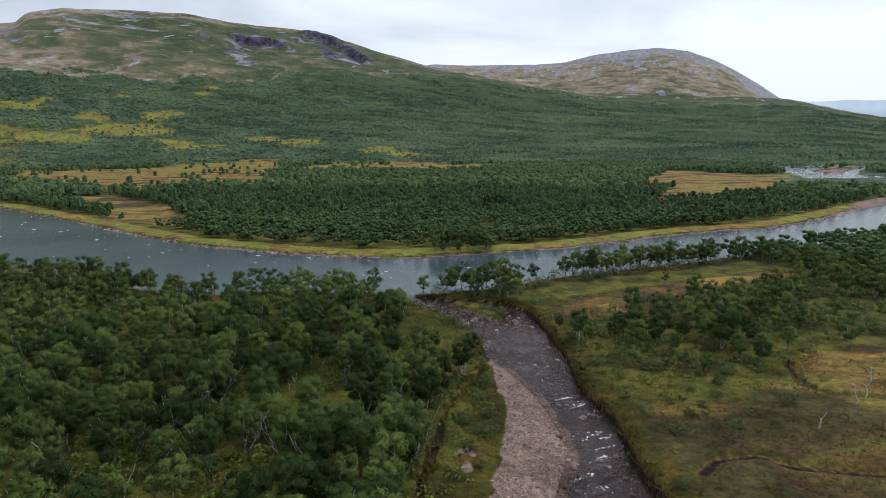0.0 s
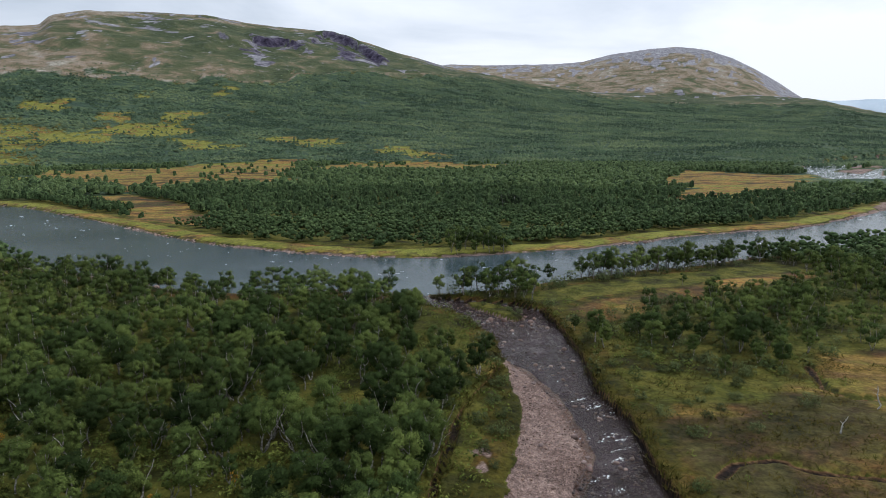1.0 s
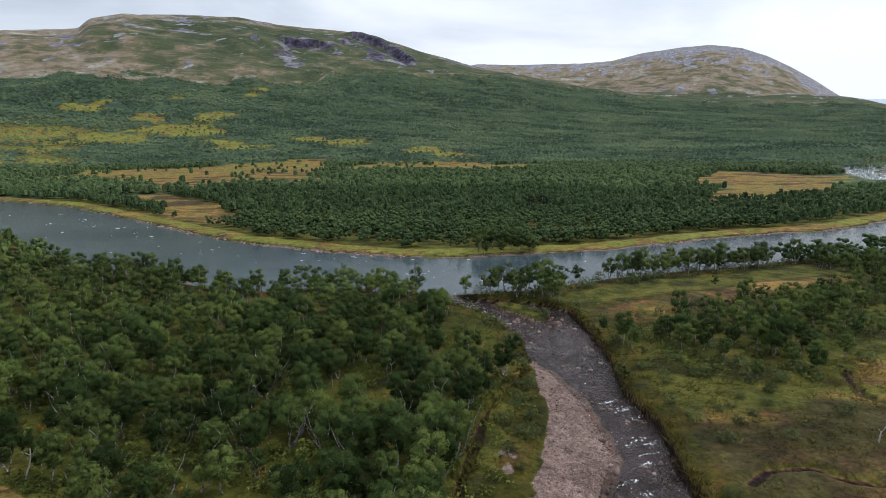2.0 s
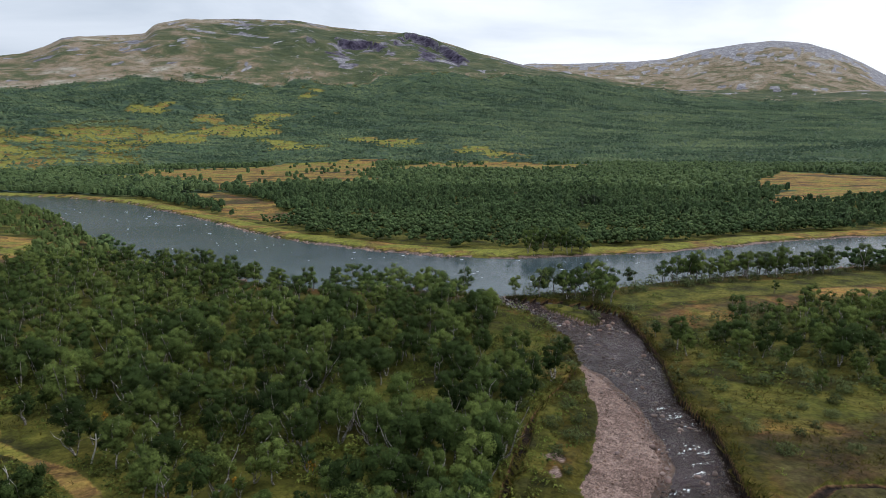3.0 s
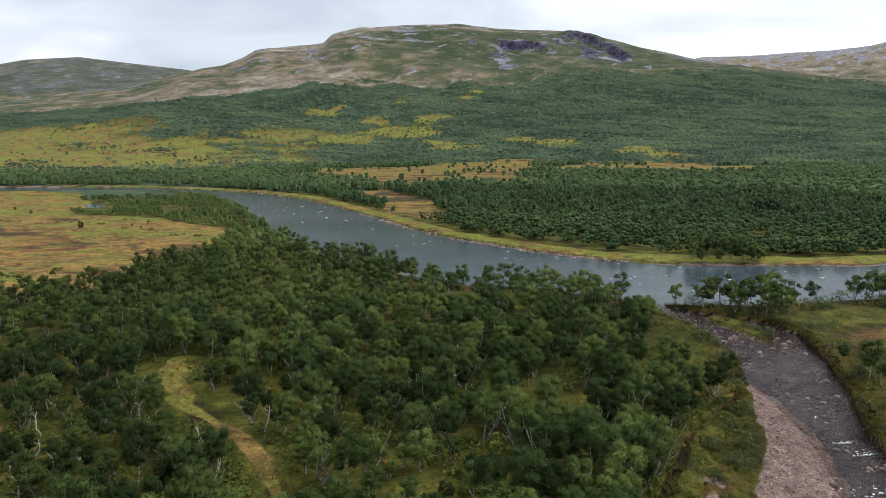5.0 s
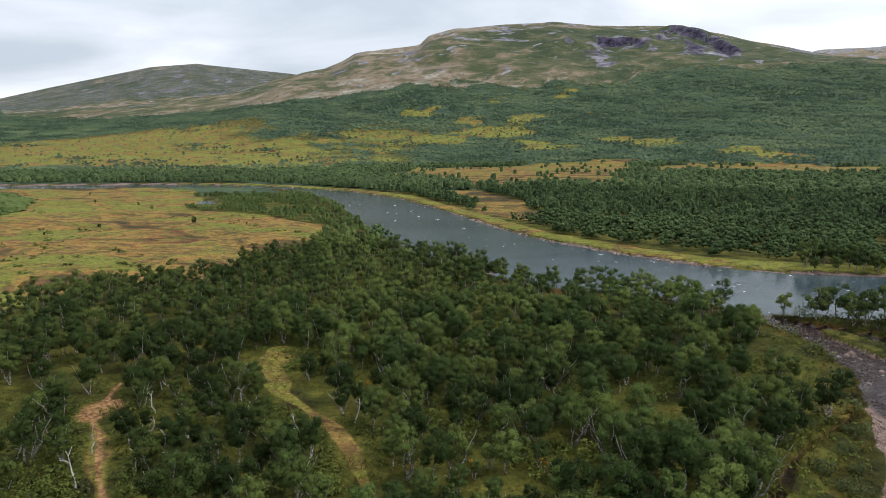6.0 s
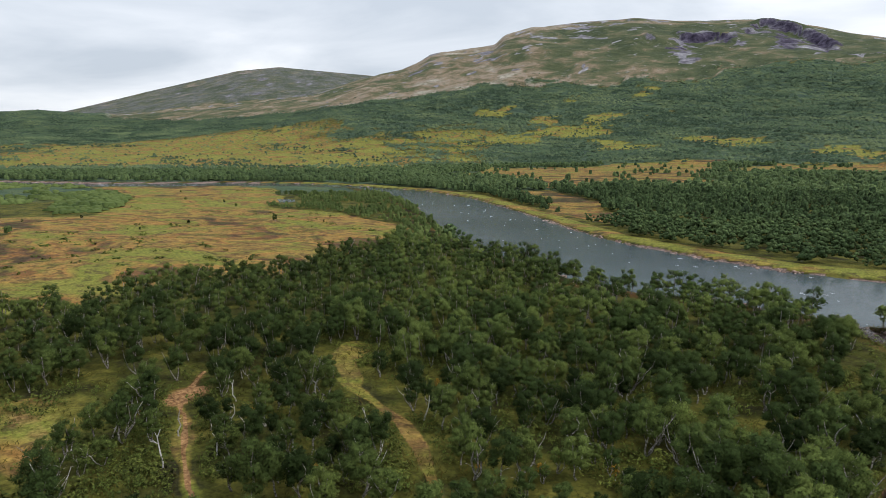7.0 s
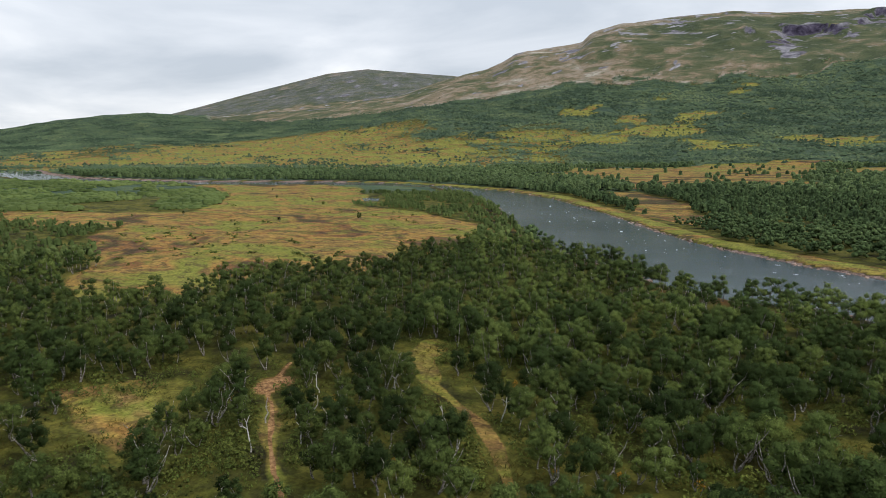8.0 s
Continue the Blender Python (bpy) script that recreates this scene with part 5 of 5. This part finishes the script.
x, y, m = sample(105, 300, -50, 40, 2.2, shore_density)
s_ = np.minimum(0.12 + rng.exponential(0.13, len(x)), 0.75)
cobble_field("shore_stones", COBBLE, x, y, np.maximum(ground_z(x, y), -0.1) + s_ * 0.15, s_, "pale stones along the river's edge")

# white water: thin crests that break over stones
def crest_field(name, x, y, z, s, ang, label, slim=0.17, lift=0.16):
    k = 10
    th = np.linspace(0, 2 * np.pi, k, endpoint=False)
    r_ = rng.uniform(0.55, 1.2, (len(x), k))
    lx, ly = np.cos(th)[None] * r_ * s[:, None], np.sin(th)[None] * r_ * s[:, None] * slim
    c, w = np.cos(ang)[:, None], np.sin(ang)[:, None]
    ring = np.stack([lx * c - ly * w + x[:, None], lx * w + ly * c + y[:, None], np.repeat(z[:, None], k, 1)], -1)
    mid_ = np.stack([x, y, z + s * lift], -1)[:, None]
    co = np.concatenate([ring, mid_], 1).reshape(-1, 3)
    f = np.array([(i, (i + 1) % k, k) for i in range(k)])
    fs = (f[None] + (np.arange(len(x)) * (k + 1))[:, None, None]).reshape(-1, 3)
    tagged(new(name, quick_mesh(name, co, fs, FOAM, 3, True)), label, "water", kind="stuff")


def riffle_density(x, y, m):
    right = np.where((m["brook"] < -0.4) & (x > 11.0) & (y < 72), 2.4, 0.12)
    return np.where((m["brook"] < -0.3) & (m["gravel_d"] > 0.8) & (m["isl"] < 0.2), right * step(fbm(x, y, 3.5, 2, 141) - 0.22, 0, 0.2), 0.0)


x, y, m = sample(41, 112, -8, 24, 2.4, riffle_density)
for cx, cy, n_ in ((13.4, 64.4, 40), (14.6, 62.4, 60), (15.2, 60.4, 30), (14.4, 55.4, 50), (15.7, 55.1, 44), (15.0, 53.0, 34), (14.0, 51.0, 40), (12.0, 47.8, 40), (12.7, 46.0, 36), (-0.8, 101.4, 50), (1.6, 98.6, 40), (-2.2, 105.8, 40), (4.6, 95.4, 24)):
    n_ = int(n_ * 0.6)
    along_, across = rng.normal(0, 0.70, n_), rng.normal(0, 0.16, n_)
    x = np.append(x, cx + along_ * 0.85 - across * 0.5)
    y = np.append(y, cy + along_ * 0.5 + across * 0.85)
inside = sdist(x, y, BROOK_POLY) < -0.3
x, y = x[inside], y[inside]
crest_field("brook_riffle", x, y, np.full(len(x), 0.015), 0.035 + np.minimum(rng.exponential(0.05, len(x)), 0.2), rng.normal(0.45, 0.5, len(x)), "white riffles breaking over stones in the brook", 0.34)


def river_riffle(x, y, m):
    d = np.where(m["river"] < -2, 0.020 * step(fbm(x, y, 40, 3, 151) + 0.08, 0, 0.3), 0.0)
    return d


x, y, m = sample(112, 330, -50, 38, 0.03, river_riffle)
crest_field("river_riffle", x, y, m["water"] + 0.03, 0.12 + np.minimum(rng.exponential(0.24, len(x)), 0.9), rng.normal(-0.1, 0.2, len(x)), "scattered white crests on the river", 0.22, 0.05)


def rapid_density(x, y, m):
    return np.where((m["river"] < -2) & (m["r"] > 420), 0.02 * step(fbm(x, y, 50, 3, 161) + 0.05, 0, 0.3), 0.0)


x, y, m = sample(420, 1000, 22, 40, 0.02, rapid_density)
crest_field("rapids", x, y, m["water"] + 0.05, rng.uniform(0.6, 1.8, len(x)), rng.normal(0.6, 0.4, len(x)), "white rapids of the upper river")

# ---------------------------------------------------------------- bushes and dead wood standing apart
BUSHES = []
for i in range(5):
    w_ = gt.uniform(1.3, 2.2)
    cards = crown_leaves(gt, 900, w_, -0.1, w_ * gt.uniform(0.55, 0.8), 0.13, 16)
    BUSHES.append(leaf_mesh("willow_bush", cards, SHRUB_LEAF, gt.uniform(0, 1)))
made = 0
for bx, by in [(23.8, 60.5), (25.5, 61.8), (26.8, 59.8), (24.6, 57.6), (22.0, 53.8), (20.3, 57.6), (27.4, 64.2), (29.6, 62.6), (31.2, 66.0), (19.4, 62.4), (20.6, 68.2),
               (19.0, 72.5), (18.8, 44.4), (24.2, 70.4), (33.5, 69.2), (36.2, 60.8), (28.0, 54.8), (21.2, 79.0), (18.4, 84.0), (2.0, 56.0), (3.6, 60.2),
               (4.0, 53.6), (4.3, 57.4), (2.2, 50.4), (-4.4, 44.2), (-3.7, 47.6), (-3.2, 50.6), (-2.7, 53.4), (-2.1, 56.4), (-1.5, 59.4), (-0.5, 62.6), (0.6, 65.4), (-5.4, 46.0), (-4.6, 52.0),
               (4.4, 104.4), (6.8, 103.0), (8.6, 100.6), (9.6, 98.4), (3.9, 66.4), (1.6, 69.6), (-0.4, 66.8), (0.4, 72.6), (3.0, 47.4)]:
    sc_ = gt.uniform(0.85, 1.35) if bx < -0.45 and by < 66 else gt.uniform(0.55, 1.1)
    b_ = new("willow_bush", BUSHES[made % 5])
    b_.matrix_world = Matrix.LocRotScale((bx, by, float(ground_z(np.array([bx]), np.array([by]))[0])), Euler((0, 0, gt.uniform(0, 6.28))), (sc_, sc_, sc_))
    tagged(b_, "low grey-green willow bush growing on the grassy bank", "bush", "willow bushes by the brook")
    made += 1


def dead_birch(bx, by, top, lean, branches):
    """A bleached dead stem with broken branches."""
    g = np.random.default_rng(int(abs(bx * 31 + by * 17)))
    tree = new("dead_birch")
    tree.matrix_world = pose(bx, by, float(ground_z(np.array([bx]), np.array([by]))[0]))
    ks = np.linspace(0, 1, 6)
    wig = np.cumsum(g.normal(size=(6, 2)) * 0.05 * top, axis=0)
    path = np.column_stack([lean * ks * top + wig[:, 0] - wig[0, 0], wig[:, 1] - wig[0, 1], ks * top - 0.1])
    c, f = tube(path, 0.075 * (1 - 0.75 * ks) + 0.01, 6)
    part("trunk", quick_mesh("trunk", c, f, DEADWOOD, 4, True), tree)
    for i in range(branches):
        k = int(g.integers(2, 5))
        a = g.uniform(0, 6.28)
        ln = top * g.uniform(0.12, 0.28)
        tips = np.array([path[k], path[k] + [math.cos(a) * ln * 0.5, math.sin(a) * ln * 0.5, ln * 0.4], path[k] + [math.cos(a) * ln, math.sin(a) * ln, ln * 0.6]])
        c, f = tube(tips, [0.035, 0.022, 0.008], 5)
        part("branch", quick_mesh("branch", c, f, DEADWOOD, 4, True), tree)
    tagged(tree, "bleached dead birch stem standing in the open bog" if bx > 0 else "bleached dead birch stem standing in the wood", "dead tree", "dead birches")


for bx, by, top, lean, br in ((35.7, 54.7, 1.9, 0.1, 3), (43.0, 60.5, 2.6, -0.1, 3), (45.5, 62.5, 3.4, 0.1, 4), (-49.5, 40.3, 2.6, 0.25, 3), (-46.0, 26.5, 2.2, -0.1, 2),
                              (-50.5, 30.8, 2.6, 0.1, 2), (-41.5, 31.5, 2.8, -0.3, 3), (-39.0, 37.5, 3.0, 0.1, 4), (-34.5, 20.5, 2.4, 0.2, 2), (-31.0, 24.0, 2.6, -0.2, 3),
                              (-52.5, 26.5, 2.8, 0.2, 3), (-47.5, 22.5, 3.0, -0.25, 3), (-44.0, 35.0, 2.6, 0.3, 2), (-55.5, 34.5, 2.4, -0.1, 3), (-37.0, 43.5, 2.8, 0.2, 3),
                              (-57.0, 22.5, 2.5, 0.15, 2), (-29.0, 41.0, 2.4, -0.3, 2), (-20.5, 44.0, 2.6, 0.2, 3), (-63.0, 40.5, 2.6, 0.1, 2), (-42.5, 28.0, 2.2, -0.35, 2)):
    dead_birch(bx, by, top, lean, br)


# saplings that have turned early, in the near wood
AUTUMN_LEAF = leaf_material("turned_leaves", (0.26, 0.12, 0.02), (0.36, 0.17, 0.025), (0.42, 0.24, 0.03), grain=0.08, lace=0.3)
sapling_crowns = [leaf_mesh("crown", crown_leaves(gt, 140, 0.75, 0.35, t, 0.13, 6), AUTUMN_LEAF, gt.uniform(0, 1)) for t in (1.1, 1.4, 1.8)]
sapling_stems = [quick_mesh("trunk", *trunk_mesh(gt, t, 0.7, 1, 5, 5, 3), BARK, 4, True) for t in (1.1, 1.4, 1.8)]
for i, (bx, by) in enumerate([(-22.5, 41.0), (-27.0, 38.5), (-17.5, 44.0), (-33.0, 46.5), (-14.0, 60.5), (-26.0, 62.0), (-41.0, 50.5), (-58.5, 26.0), (-50.5, 33.5), (-36.5, 29.5),
                              (-9.5, 52.0), (-62.0, 44.5), (-30.5, 71.0), (-19.5, 78.0)]):
    sapling = new("birch_sapling")
    sapling.matrix_world = Matrix.LocRotScale((bx, by, float(ground_z(np.array([bx]), np.array([by]))[0])), Euler((0, 0, gt.uniform(0, 6.28))), (1, 1, gt.uniform(0.85, 1.2)))
    tagged(sapling, "small birch sapling with orange turned leaves in the wood", "sapling", "turned saplings of the near wood")
    part("trunk", sapling_stems[i % 3], sapling)
    part("crown", sapling_crowns[i % 3], sapling, "orange and yellow autumn leaves")


# heath clumps and small birches on the great bog
def bog_clumps(x, y, m):
    return np.where((m["bog"] > 0.5) & ~beyond(x, y), 0.014 * step(fbm(x * 0.5, y, 26, 3, 181) - 0.12, 0, 0.2), 0.0)


x, y, m = sample(110, 420, -86, -40, 0.05, bog_clumps)
z = ground_z(x, y)
heath_kinds = [crown_leaves(gt, 12, 2.4, -0.3, t, 0.7, 5) for t in (0.2, 0.3, 0.45)]
scatter_tree_stuff("bog_heath", x, y, z, rng.uniform(0.5, 1.5, len(x)), rng.uniform(0, 6.28, len(x)), rng.uniform(0, 1, len(x)), heath_kinds, HEATH_LEAF,
                   "dark heath clumps on the open bog")
lone = sample(110, 420, -86, -40, 0.0016, lambda x, y, m: np.where((m["bog"] > 0.5) & ~beyond(x, y), 0.0016, 0.0))
for bx, by in list(zip(lone[0], lone[1]))[:9]:
    crown, trunk, stems = PROTOTYPES[int(gt.integers(0, len(PROTOTYPES)))]
    sc_ = gt.uniform(0.3, 0.6)
    tree = new("birch_tree")
    tree.matrix_world = Matrix.LocRotScale((bx, by, float(ground_z(np.array([bx]), np.array([by]))[0])), Euler((0, 0, gt.uniform(0, 6.28))), (sc_, sc_, sc_ * 1.1))
    tagged(tree, "small stunted birch standing alone on the open bog", "tree", "birches of the bog")
    part("trunk", trunk, tree, "pale grey birch bark")
    part("crown", crown, tree)


# two tall dark trees that stand out of the far wood
DARK_LEAF = leaf_material("dark_leaves", (0.020, 0.030, 0.016), (0.034, 0.050, 0.024), (0.050, 0.068, 0.030))
for a_, r_, top in ((4.1, 262, 9.0), (5.3, 266, 8.2), (4.7, 271, 8.6)):
    bx, by = r_ * math.sin(radians(a_)), r_ * math.cos(radians(a_))
    cards = crown_leaves(gt, 560, top * 0.5, top * 0.10, top, 0.62, 18)
    tc, tf_ = trunk_mesh(gt, top, top * 0.5, 1, 6, 6, 4)
    tree = new("dark_tree")
    tree.matrix_world = pose(bx, by, float(ground_z(np.array([bx]), np.array([by]))[0]))
    tagged(tree, "tall dark green tree standing above the birch wood", "tree", "dark trees of the far wood")
    part("trunk", quick_mesh("trunk", tc, tf_, BARK, 4, True), tree)
    part("crown", leaf_mesh("crown", cards, DARK_LEAF, 0.3), tree)
